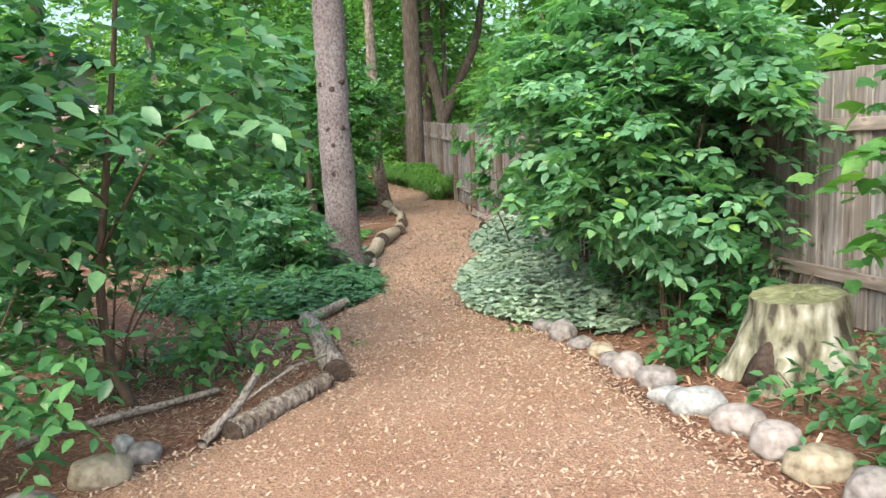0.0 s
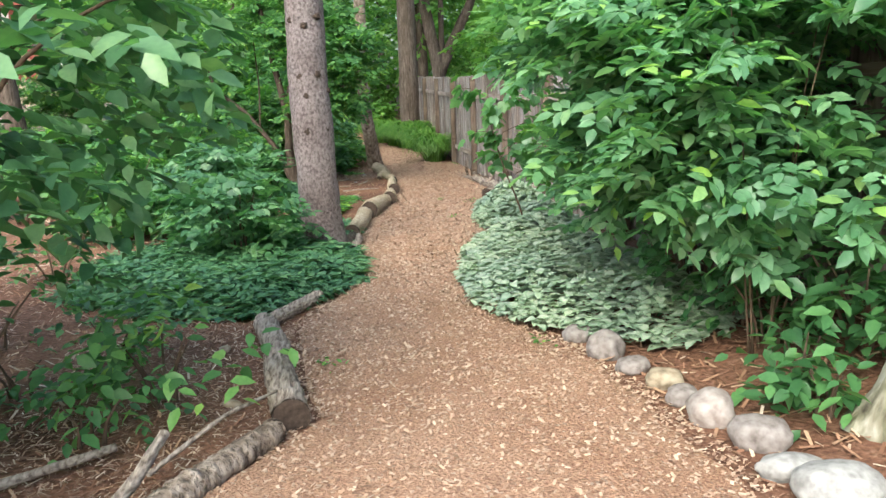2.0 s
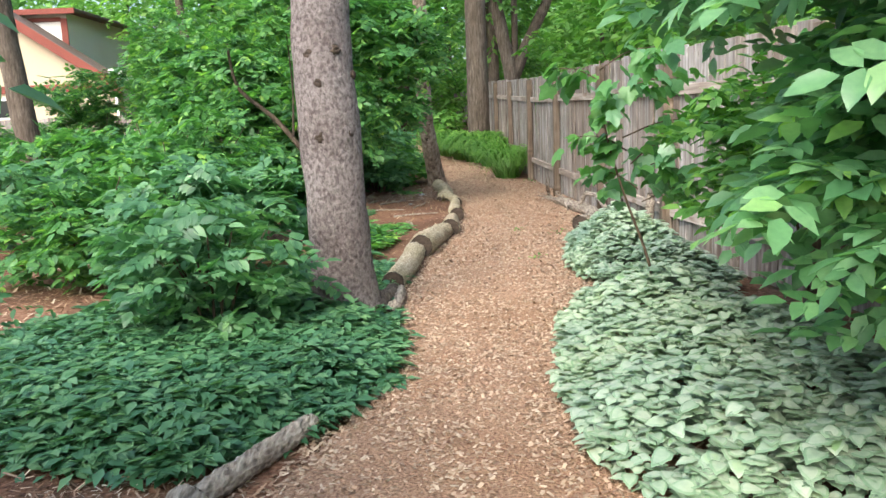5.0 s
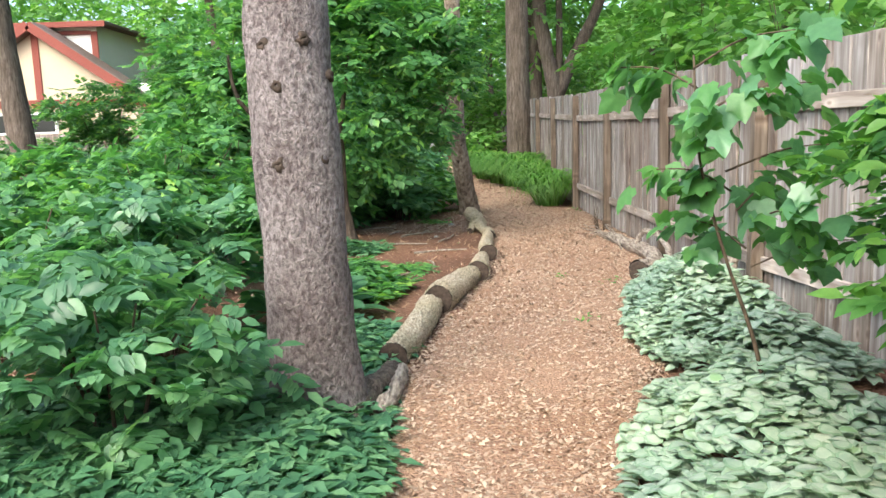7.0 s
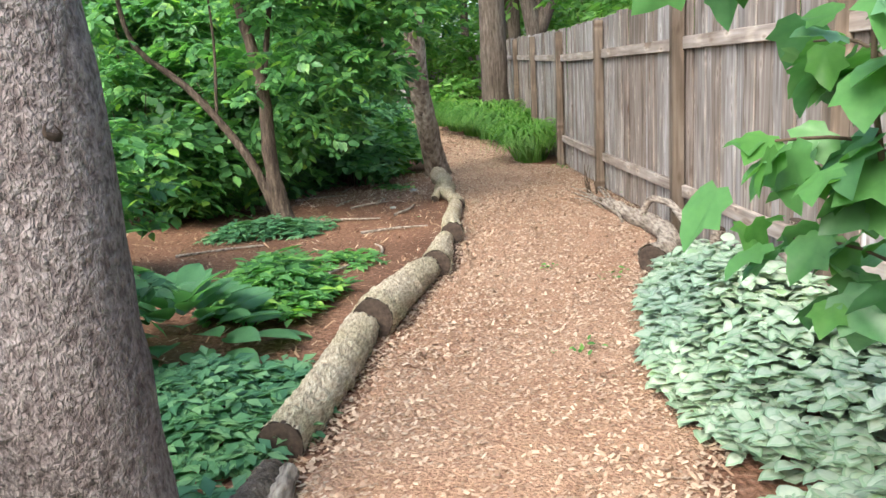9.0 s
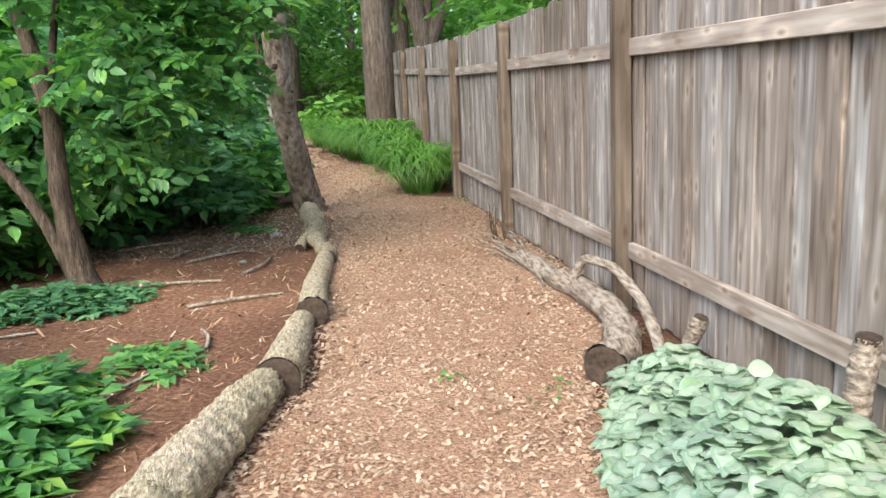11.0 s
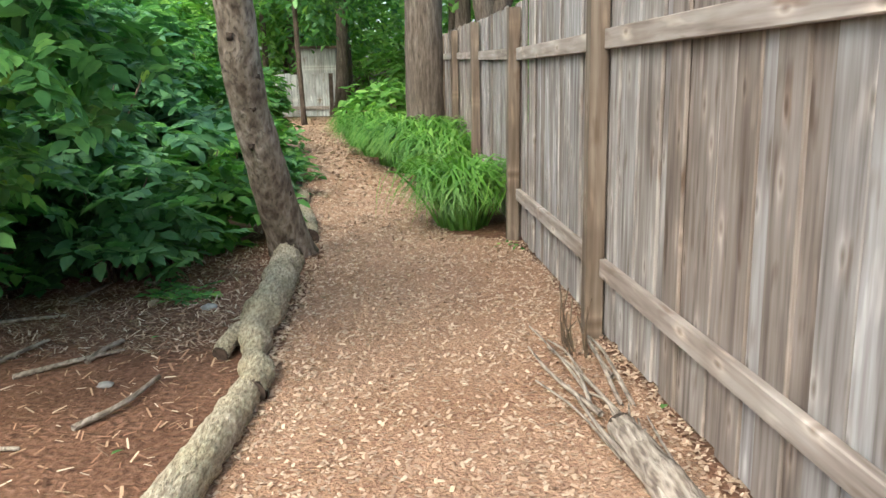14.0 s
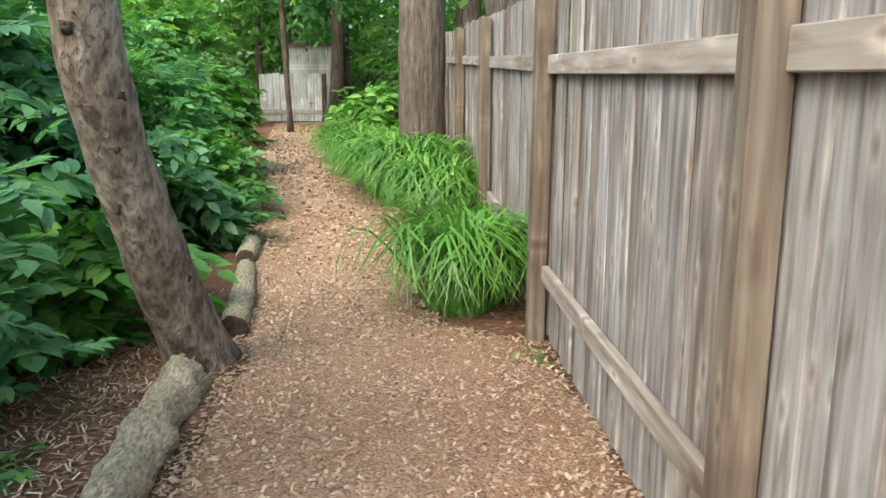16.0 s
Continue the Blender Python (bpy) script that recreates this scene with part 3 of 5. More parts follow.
# the spruce beside the path
spruce = make_tree("spruce_tree", [(-1.285, 5.32, -0.05), (-1.3, 5.32, 0.4), (-1.322, 5.32, 1.2), (-1.335, 5.32, 1.8), (-1.33, 5.33, 2.8), (-1.3, 5.4, 6), (-1.3, 5.5, 12)], 0.206, 0.11, "tall grey spruce trunk with dark knots beside the path", M_SPRUCE, n=120, sides=44, rough=0.10, flare=0.3, crown=((-1.4, 5.5, 9.5), (2.2, 2.2, 3.0)), leaf=M_LEAF_DARK, leaf_n=3000, leaf_size=0.3)
knots([((-0.04 + 0.2 * math.sin(radians(a)), -0.2 * math.cos(radians(a)), z + 0.05), (math.sin(radians(a)), -math.cos(radians(a)), 0.1)) for a, z in ((-27, 1.73), (27, 1.75), (-14, 1.22), (48, 1.24), (-75, 1.28), (-10, 1.56), (40, 0.84), (45, 0.38), (-5, 2.2), (38, 2.28), (70, 1.6), (80, 0.7), (-50, 2.25), (62, 1.05), (85, 1.2))], spruce, 0.02)

# the leaning tree at the end of the log edging
lean = make_tree("leaning_tree", [(-0.21, 14.2, -0.05), (-0.25, 14.1, 0.17), (-0.33, 13.9, 0.63), (-0.40, 13.72, 1.1), (-0.43, 13.6, 1.5), (-0.43, 13.45, 2.1), (-0.43, 13.4, 3.0), (-0.45, 13.3, 5), (-0.5, 13.3, 9)], 0.142, 0.05, "slender leaning grey-brown tree trunk beside the path", M_LEANBARK, n=90, sides=28, rough=0.14, flare=0.35, crown=((-0.6, 13.6, 7.5), (2.4, 2.4, 2.2)), leaf_n=1300, leaf_size=0.3)
knots([((x + 0.21 + 0.135 * math.sin(radians(a)), y - 14.2 - 0.13 * math.cos(radians(a)), z + 0.05), (math.sin(radians(a)), -math.cos(radians(a)), 0.2)) for x, y, z, a in ((-.29, 14.0, .4, 10), (-.34, 13.88, .68, 40), (-.36, 13.8, .85, -20), (-.40, 13.72, 1.1, 15), (-.42, 13.66, 1.3, 55), (-.43, 13.58, 1.55, -10), (-.43, 13.5, 1.85, 30), (-.31, 13.95, .5, 70), (-.43, 13.45, 2.1, 10))], lean, 0.015)

# the large trunk by the fence
make_tree("large_tree", [(1.06, 19.4, -0.05), (1.06, 19.4, 2), (1.06, 19.4, 5), (1.0, 19.4, 14)], 0.265, 0.17, "tall straight dark furrowed tree trunk against the fence", M_DARKBARK, n=50, sides=30, rough=0.08, flare=0.25, crown=((0.9, 19.4, 10.5), (4, 4, 3)), leaf_n=5000, leaf_size=0.3)

# the small tree with two stems behind the log edging
make_tree("understory_tree", [(-1.76, 11.0, -0.05), (-1.83, 11.0, 0.57), (-1.83, 11.0, 1.3), (-1.98, 11.05, 2.0), (-2.2, 11.2, 3.2)], 0.08, 0.03, "small dark two-stemmed tree behind the log edging", M_BLACKBARK, n=36, sides=14, rough=0.25, flare=0.9,
          limbs=(([(-1.82, 11.0, 0.1), (-1.96, 11.0, 0.58), (-2.28, 11.0, 1.04), (-2.6, 11.0, 1.45), (-3.0, 11.0, 1.65), (-3.05, 11.0, 2.3)], 0.05, 0.018), ([(-1.83, 11.0, 1.3), (-1.7, 11.2, 2.2), (-1.5, 11.4, 3.2)], 0.03, 0.012), ([(-2.28, 11.0, 1.04), (-2.25, 11.1, 1.7), (-2.3, 11.2, 2.5)], 0.016, 0.008)),
          crown=((-2.2, 11.5, 2.1), (1.7, 0.9, 1.15)), leaf_n=2300, leaf_size=0.2, leaf_shape=LEAF_PINNATE_FINE, spray=0.6)

make_tree("thin_tree", [(-1.25, 26.5, 0.2), (-1.3, 26.5, 1.5), (-1.35, 26.5, 3), (-1.4, 26.5, 7)], 0.06, 0.04, "thin dark tree beside the path's end", M_BLACKBARK, n=16, sides=9, crown=((-1.4, 26.5, 4.6), (1.7, 1.6, 1.8)), leaf_n=2500, leaf_size=0.19)
# forked trees and woods beyond
make_tree("forked_tree", [(2.6, 24.5, 0), (2.6, 24.5, 2.2), (2.2, 24.5, 4.2), (2.0, 24.5, 9)], 0.24, 0.12, "dark forked tree behind the fence", M_DARKBARK, limbs=(([(2.6, 24.5, 2.0), (3.0, 24.5, 3.0), (3.9, 24.5, 4.6), (4.4, 24.5, 8)], 0.19, 0.09), ([(2.7, 24.5, 2.2), (2.75, 24.6, 4), (2.7, 24.6, 7)], 0.11, 0.06)), crown=((2.8, 24.5, 8.5), (3.5, 3.5, 2.6)), leaf=M_LEAF_LIGHT, leaf_n=4000, leaf_size=0.3)
make_tree("dark_tree", [(5.4, 9.0, 0), (5.4, 9.0, 4), (5.5, 9.0, 11)], 0.3, 0.2, "thick dark tree trunk behind the fence", M_DARKBARK, crown=((5.4, 9.0, 8), (3.2, 3.2, 2.6)), leaf_n=4000, leaf_size=0.3)
make_tree("yard_tree", [(-7.38, 14.9, 0), (-7.44, 14.9, 1.0), (-7.52, 14.9, 1.8), (-7.64, 14.9, 3.2), (-7.9, 14.9, 9)], 0.22, 0.13, "dark slanting tree trunk at the yard's edge", M_DARKBARK, crown=((-8.0, 14.8, 7.5), (3, 3, 2.2)), leaf_n=3500, leaf_size=0.3)

tree_rng = random.Random(3)
for i in range(26):
    x, y = tree_rng.uniform(-14, 10), tree_rng.uniform(24, 46)
    if abs(x + 1.2) < 1.8 and y < 36:
        x += 4.5
    if -16 < x < -8.5 and y < 40:
        x += 9
    z = float(land(x, y))
    r = tree_rng.uniform(0.08, 0.2)
    h = tree_rng.uniform(7, 11)
    make_tree("woodland_tree", [(x, y, z - 0.05), (x + tree_rng.uniform(-.2, .2), y, z + 2.5), (x + tree_rng.uniform(-.6, .6), y, z + h)], r, r * 0.5, "slender woodland tree in full summer leaf", M_DARKBARK, n=12, sides=9,
              crown=((x, y, z + h * 0.62), (2.3, 2.3, h * 0.4)), leaf=tree_rng.choice([M_LEAF, M_WOODS, M_WOODS]), leaf_n=2600, leaf_size=0.3)


# ---- shrubs ----
def make_shrub(x, y, rx, ry, h, n, template, size, material, label, category="shrub", stems=7, low=0.12, per=7, length=0.28, gaps=0.05, freq=1.1, keep=None, slots=None, lean=0.45, name="shrub", stem_r=0.012, group=""):
    z = float(land(x, y))
    thing = empty(name, (x, y, z), label, category, group)
    pieces = []
    for k in range(stems):
        a = 2 * math.pi * (k + RNG.uniform(0, 0.7)) / stems
        d = RNG.uniform(0.35, 0.75)
        pieces.append(limb([(0.05 * math.cos(a), 0.05 * math.sin(a), -0.03), (rx * d * 0.4 * math.cos(a), ry * d * 0.4 * math.sin(a), h * 0.4), (rx * d * math.cos(a), ry * d * math.sin(a), h * RNG.uniform(0.65, 0.92))], stem_r, stem_r * 0.35, 9, 6, 0.2, k))
    for k, one in enumerate(pieces):
        mesh_ob("stem", *one, M_STEM, thing, smooth=True)
    hz = h * (1 - low) / 2
    kk = None if keep is None else (lambda p: keep(p + np.array((x, y, z))))
    foliage(thing, "foliage", template, n, (0, 0, h * low + hz), (rx, ry, hz), x * 3 + y, size, material, per, length, gaps, freq, lean, kk, slots)
    return thing


clear_right = lambda p: p[:, 0] > edge(RIGHT_EDGE, p[:, 1]) - 0.12 - 0.15 * np.clip(p[:, 2] - 0.4, 0, 1)
clear_left = lambda p: p[:, 0] < edge(LEFT_EDGE, p[:, 1]) + 0.1

# large bush on the fence side
make_shrub(1.25, 2.35, 1.15, 1.35, 2.9, 6000, LEAF_PALM, 0.15, M_LEAF_BUSH, "large leafy bush with five-fingered green leaves before the fence", name="bush", stems=11, low=0.2, per=6, length=0.34, keep=clear_right, stem_r=0.018, gaps=0.13)
make_shrub(1.08, 1.25, 0.85, 0.78, 2.55, 2000, LEAF_PALM, 0.165, M_LEAF_BUSH, "leafy bush with five-fingered pale green leaves over the edging stones", name="bush", stems=5, low=0.3, per=5, length=0.3, keep=clear_right, stem_r=0.008, gaps=0.1)
make_shrub(1.3, 4.0, 0.55, 0.8, 1.7, 1800, LEAF_PALM, 0.13, M_LEAF_LIGHT, "light green bush before the fence", name="bush", low=0.3, per=5, keep=clear_right, gaps=0.12)
make_shrub(1.55, 1.05, 0.5, 0.5, 0.7, 300, LEAF_OVATE, 0.11, M_LEAF_DARK, "low dark green shrub behind the stump", name="low_shrub", per=5)
make_shrub(1.05, 0.8, 0.2, 0.28, 0.34, 120, LEAF_OVATE, 0.11, M_LEAF_DARK, "low broad-leaved plant beside the stump", "plant", name="low_plant", per=4, stems=4)
make_shrub(1.35, -1.0, 0.4, 0.6, 0.5, 420, LEAF_OVATE, 0.08, M_LEAF_BLUE, "low green plants beside the edging stones", "plant", name="low_plant", per=5, stems=4)
make_shrub(1.75, -0.7, 0.6, 0.6, 1.75, 130, LEAF_LOBED, 0.13, M_LEAF_LIGHT, "thin young maple with light green lobed leaves", "sapling", name="maple_sapling", per=5, stems=3, low=0.4)

# low plants in darker greens, which stand in for the shade under the bush
for x, y, rx, ry, h, n, m in ((1.2, 1.35, 0.3, 0.35, 0.5, 240, M_LEAF_DARK), (1.2, 1.75, 0.45, 0.4, 0.85, 420, M_LEAF_DARK), (1.0, 0.5, 0.15, 0.2, 0.28, 70, M_LEAF_DARK), (1.75, 0.75, 0.3, 0.35, 0.6, 240, M_LEAF_DARK), (1.1, -0.45, 0.2, 0.3, 0.28, 110, M_LEAF_DARK), (1.3, -1.5, 0.35, 0.4, 0.42, 260, M_LEAF_DARK)):
    make_shrub(x, y, rx, ry, h, n, LEAF_OVATE, 0.1, m, "low broad-leaved green plant on the shaded soil", "plant", name="low_plant", per=4, stems=5, length=0.18, group="low plants by the stump")

# sapling leaning over the path, on the fence side
sapling = empty("young_tree", (0.75, 5.0, 0), "thin sapling with broad lobed leaves leaning over the path", "sapling")
v, f = limb([(0, 0, -0.03), (-0.1, -0.05, 0.4), (-0.28, -0.15, 0.8), (-0.42, -0.22, 1.2), (-0.45, -0.25, 1.6)], 0.011, 0.004, 18, 7)
mesh_ob("stem", v, f, M_STEM, sapling, smooth=True)
TIPS = []
for k in range(11):
    s = 0.45 + 0.055 * k
    root = (-0.45 * s ** 1.3, -0.25 * s, 0.1 + 1.45 * s)
    a = k * 2.4
    tip = (root[0] + 0.08 + 0.40 * math.cos(a), root[1] + 0.34 * math.sin(a), root[2] + 0.1)
    TIPS.append((root, tip, a))
    v, f = limb([root, ((root[0] + tip[0]) / 2, (root[1] + tip[1]) / 2, root[2] + 0.1), tip], 0.005, 0.0025, 8, 5)
    mesh_ob("twig", v, f, M_STEM, sapling, smooth=True)
leaf_meshes = []
for k in range(5):
    o = scatter_mesh("leaf", LEAF_LOBED, np.zeros((1, 3)), np.array([(0, 1, -0.1)]), np.array([(0.1 * k - 0.2, 0, 1)]), np.array([0.08 + 0.012 * k]), (M_LEAF_LIGHT, M_LEAF, M_LEAF_BUSH, M_LEAF, M_LEAF_BLUE)[k])
    leaf_meshes.append(o.data)
    bpy.data.objects.remove(o)
for k in range(280):
    root, tip, a = TIPS[k % 11]
    s = RNG.uniform(0.3, 1.15)
    o = new("leaf", leaf_meshes[int(RNG.integers(5))])
    o.parent = sapling
    o.matrix_local = pose(*(root[i] + (tip[i] - root[i]) * s + RNG.normal(0, 0.04) for i in range(3)), RNG.normal(-35, 18), RNG.normal(0, 20), math.degrees(a) - 90 + RNG.normal(0, 60))

# tree with long drooping leaves at the start of the walk
lilac = make_tree("broadleaf_tree", [(-2.70, 0.75, -0.03), (-2.86, 0.8, 0.3), (-2.88, 0.85, 0.8), (-2.80, 0.9, 1.4), (-2.7, 1.0, 2.2), (-2.6, 1.0, 3.0)], 0.035, 0.012, "thin curved young tree with drooping broad green leaves", M_STEM, n=30, sides=9, flare=0.2,
                  limbs=(([(-2.85, 0.85, 1.0), (-2.4, 0.7, 1.7), (-1.9, 0.6, 2.0), (-1.6, 0.7, 1.95)], 0.014, 0.005), ([(-2.8, 0.9, 1.3), (-3.2, 0.4, 1.9), (-3.6, 0.0, 2.2)], 0.014, 0.005), ([(-2.8, 0.9, 1.4), (-2.6, 1.8, 2.0), (-2.4, 2.4, 2.2)], 0.014, 0.005)))
foliage(lilac, "crown", LEAF_OVATE, 4300, (-0.2, 0.1, 2.05), (1.35, 1.6, 1.1), 4, 0.14, M_LEAF_BLUE, 7, 0.36, 0.1, 1.2, 0.5, lambda p: p[:, 0] - 2.7 < -1.55 + 0.0 * p[:, 1])
make_shrub(-2.9, 0.9, 0.7, 0.8, 1.1, 1100, LEAF_OVATE, 0.09, M_LEAF_DARK, "leafy green undergrowth beneath the young tree", name="undergrowth", gaps=0.12)
make_shrub(-2.1, 1.45, 0.36, 0.4, 0.5, 280, LEAF_OVATE, 0.105, M_LEAF, "low green shrub behind the log edging", name="low_shrub", per=5, stems=5)
make_shrub(-3.2, -0.6, 0.6, 0.6, 1.5, 1200, LEAF_OVATE, 0.1, M_LEAF_DARK, "dark green shrub at the path's edge", name="shrub", gaps=0.1)
make_shrub(-4.3, 2.0, 0.9, 1.0, 2.6, 2200, LEAF_OVATE, 0.11, M_LEAF, "tall leafy green shrub among the trees", name="shrub", gaps=0.1)

make_shrub(-2.35, 1, 0.3, 0.3, 0.3, 110, LEAF_OVATE, 0.075, M_LEAF_DARK, "low green weeds on the woodland floor", "plant", name="low_weed", per=4, stems=4, length=0.16)
make_shrub(-2.5, 2.2, 0.35, 0.35, 0.35, 140, LEAF_OVATE, 0.075, M_LEAF_DARK, "low green weeds on the woodland floor", "plant", name="low_weed", per=4, stems=4, length=0.16)
make_shrub(-3.4, 2.7, 0.5, 0.5, 0.45, 220, LEAF_OVATE, 0.075, M_LEAF_DARK, "low green weeds on the woodland floor", "plant", name="low_weed", per=4, stems=4, length=0.16)
make_shrub(-2.9, 1.7, 0.3, 0.3, 0.3, 100, LEAF_OVATE, 0.075, M_LEAF_DARK, "low green weeds on the woodland floor", "plant", name="low_weed", per=4, stems=4, length=0.16)
make_shrub(-3.6, 4.6, 0.5, 0.5, 0.5, 240, LEAF_OVATE, 0.075, M_LEAF_DARK, "low green weeds on the woodland floor", "plant", name="low_weed", per=4, stems=4, length=0.16)
# shrubs round the spruce
make_shrub(-2.05, 4.85, 0.55, 0.45, 0.9, 430, LEAF_PINNATE_FINE, 0.18, M_LEAF_BLUE, "leafy shrub with long leaflets beside the spruce", name="shrub", per=4, length=0.2)
for x, y, rx, ry, h, n, m in ((-2.4, 6.5, 0.7, 0.55, 1.05, 700, M_LEAF_BLUE), (-3.6, 7.0, 0.7, 0.6, 1.0, 600, M_LEAF), (-3.2, 8.6, 1.0, 0.8, 1.5, 1200, M_LEAF), (-5.2, 8.4, 1.1, 0.8, 1.0, 900, M_LEAF_BLUE), (-5.0, 11.2, 1.3, 1.0, 1.3, 1300, M_LEAF), (-3.3, 11.6, 1.0, 0.7, 1.5, 1500, M_LEAF),
                              (-2.3, 12.4, 0.9, 0.7, 1.7, 1100, M_LEAF), (-3.6, 13.4, 1.2, 0.9, 2.4, 2200, M_LEAF), (-1.75, 14.2, 0.75, 0.7, 1.55, 900, M_LEAF_BLUE), (-1.3, 13.55, 0.4, 0.35, 0.75, 180, M_LEAF_BLUE), (-2.6, 15.4, 1.1, 0.9, 2.4, 1600, M_LEAF_BLUE), (-1.5, 16.4, 0.6, 0.8, 1.1, 1200, M_LEAF_BLUE), (-2.1, 18.0, 0.9, 0.9, 2.0, 1700, M_LEAF), (-1.9, 20.3, 0.7, 0.9, 1.5, 1300, M_LEAF_LIGHT), (-3.6, 19.0, 1.3, 1.2, 3.0, 2400, M_LEAF),
                              (-2.6, 23.0, 0.9, 1.1, 2.2, 1500, M_LEAF_LIGHT), (-4.6, 16.5, 1.4, 1.2, 3.2, 2400, M_LEAF), (-6.6, 12.3, 1.0, 0.9, 0.85, 700, M_LEAF_LIGHT), (-7.5, 18.5, 1.6, 1.4, 2.4, 1500, M_LEAF), (-9.5, 16.0, 1.6, 1.2, 1.5, 1200, M_LEAF_LIGHT), (-6.0, 21.0, 1.8, 1.5, 4.0, 2200, M_LEAF), (-1.0, 14.75, 0.45, 0.5, 0.8, 260, M_LEAF_LIGHT), (-0.9, 16.2, 0.4, 0.8, 0.75, 420, M_LEAF_BLUE), (-1.15, 17.9, 0.45, 0.9, 0.9, 460, M_LEAF_LIGHT)):
    make_shrub(x, y, rx, ry, h, n, LEAF_PINNATE_FINE if y < 16.5 else LEAF_PINNATE, 0.26 if y > 9 else 0.19, m, "dense leafy woodland shrub with divided leaves", name="woodland_shrub", per=5, length=0.3, stems=6, low=0.08, keep=clear_left, gaps=0.08, group="woodland shrubs")
for x, y, rx, ry, h, n in ((1.7, 29, 1.4, 1.2, 2.6, 1300), (-0.1, 36.5, 2.0, 1.5, 2.4, 1300), (0.6, 26.0, 0.7, 0.9, 0.9, 600), (-4.5, 27, 1.8, 1.6, 3.6, 1800), (-7, 28, 2, 2, 4, 1800), (3.9, 31, 2.2, 2, 4.4, 2000), (4.2, 17, 1.5, 1.8, 4.2, 2000), (3.9, 11.5, 1.3, 1.8, 3.6, 1800), (3.8, 5.5, 1.2, 1.6, 4.0, 2000), (3.9, 1.5, 1.2, 1.5, 3.4, 1800), (3.6, 21, 1.2, 1.5, 3.2, 1500), (4.6, 4.0, 1.6, 2.0, 6.0, 2600), (5.2, 0.5, 1.6, 1.8, 5.4, 2200)):
    make_shrub(x, y, rx, ry, h, n, LEAF_OVATE, 0.24, M_WOODS, "tall bright green shrub at the wood's edge", name="tall_shrub", per=6, length=0.6, stems=6, group="far shrubs")

n = 42000
wx, wy = RNG.uniform(-34, 26, n), RNG.uniform(38, 56, n)
wz = RNG.uniform(0, 1, n) ** 0.8 * (9 + 3 * np.sin(wx * 0.5))
ob = scatter_mesh("far_woods", LEAF_SMALL, np.stack([wx, wy, wz + land(wx, wy)], 1), directions(n, -0.3), ups(n, 0.8), RNG.uniform(0.35, 0.75, n), M_WOODS)
tagged(ob, "distant sunlit green woodland foliage", "woods", kind="stuff")


# ---- ground cover ----
def patch(points, n, size, template, materials, label, height, name, slots=None, rise=0.15):
    """Low plants filling an outline on the ground, mounded towards the middle."""
    poly = np.array(points)
    lo, hi = poly.min(0), poly.max(0)
    p = RNG.uniform(lo, hi, (n * 3, 2))
    inside = np.zeros(len(p), bool)
    dist = np.full(len(p), 9.0)
    for a, b in zip(poly, np.roll(poly, -1, 0)):
        cross = ((a[1] > p[:, 1]) != (b[1] > p[:, 1])) & (p[:, 0] < (b[0] - a[0]) * (p[:, 1] - a[1]) / (b[1] - a[1] + 1e-9) + a[0])
        inside ^= cross
        e = b - a
        t = np.clip(((p - a) @ e) / (e @ e), 0, 1)
        dist = np.minimum(dist, np.linalg.norm(p - a - t[:, None] * e, axis=1))
    p, dist = p[inside][:n], dist[inside][:n]
    k = len(p)
    bumpy = np.array([noise.noise(Vector((q[0] * 3.1, q[1] * 3.1, 5))) for q in p])
    top = height * (0.35 + 0.65 * smoothstep(0, 0.4, dist)) * (1 + 0.35 * bumpy)
    z = land(p[:, 0], p[:, 1]) + np.maximum(0.03, top * RNG.uniform(0, 1, k) ** 0.35)
    ob = scatter_mesh(name, template, np.stack([p[:, 0], p[:, 1], z], 1), directions(k, -0.05, 0.6), ups(k, rise), RNG.uniform(size * 0.75, size * 1.25, k), materials, None, slots)
    return tagged(ob, label, "ground cover", kind="stuff")


WHORL = compound_leaf(5, 0.75, 1.25)
patch([(-3.4, 4.0), (-2.6, 3.25), (-1.8, 2.95), (-1.35, 3.3), (-0.98, 3.9), (-0.95, 4.8), (-1.05, 5.8), (-1.7, 5.9), (-2.6, 5.8), (-3.4, 5.2)], 5200, 0.11, WHORL, M_PACHY, "dense dark green low ground cover beside the path", 0.2, "ground_cover")
patch([(-2.1, 5.9), (-1.0, 6.0), (-0.88, 6.4), (-0.95, 7.0), (-1.4, 7.1), (-2.1, 6.9)], 1000, 0.1, WHORL, M_PACHY, "dark green low ground cover behind the log", 0.14, "ground_cover")
patch([(-1.75, 8.0), (-1.15, 7.7), (-1.0, 8.3), (-1.2, 9.0), (-1.7, 9.1)], 420, 0.13, WHORL, M_LEAF, "low green plants on bare soil behind the logs", 0.26, "ground_cover")
patch([(-1.2, 9.1), (-0.8, 9.0), (-0.85, 9.5), (-1.2, 9.6)], 40, 0.12, WHORL, M_LEAF, "sparse low green plants on bare soil", 0.1, "ground_cover")
patch([(-2.3, 10.2), (-1.4, 10.3), (-1.3, 10.9), (-2.3, 11.0)], 300, 0.11, WHORL, M_PACHY, "low green plants round the tree's foot", 0.14, "ground_cover")
patch([(-0.2, 2.9), (0.0, 2.3), (0.35, 1.95), (0.75, 1.5), (1.3, 1.7), (1.4, 3.0), (1.3, 4.6), (0.95, 5.6), (0.4, 5.5), (0.05, 4.8), (-0.18, 3.7)], 8000, 0.072, LEAF_EDGED, [M_PALE, M_PALEMID], "dense pale variegated mint-green ground cover beside the path", 0.3, "variegated_ground_cover", EDGED_SLOTS)
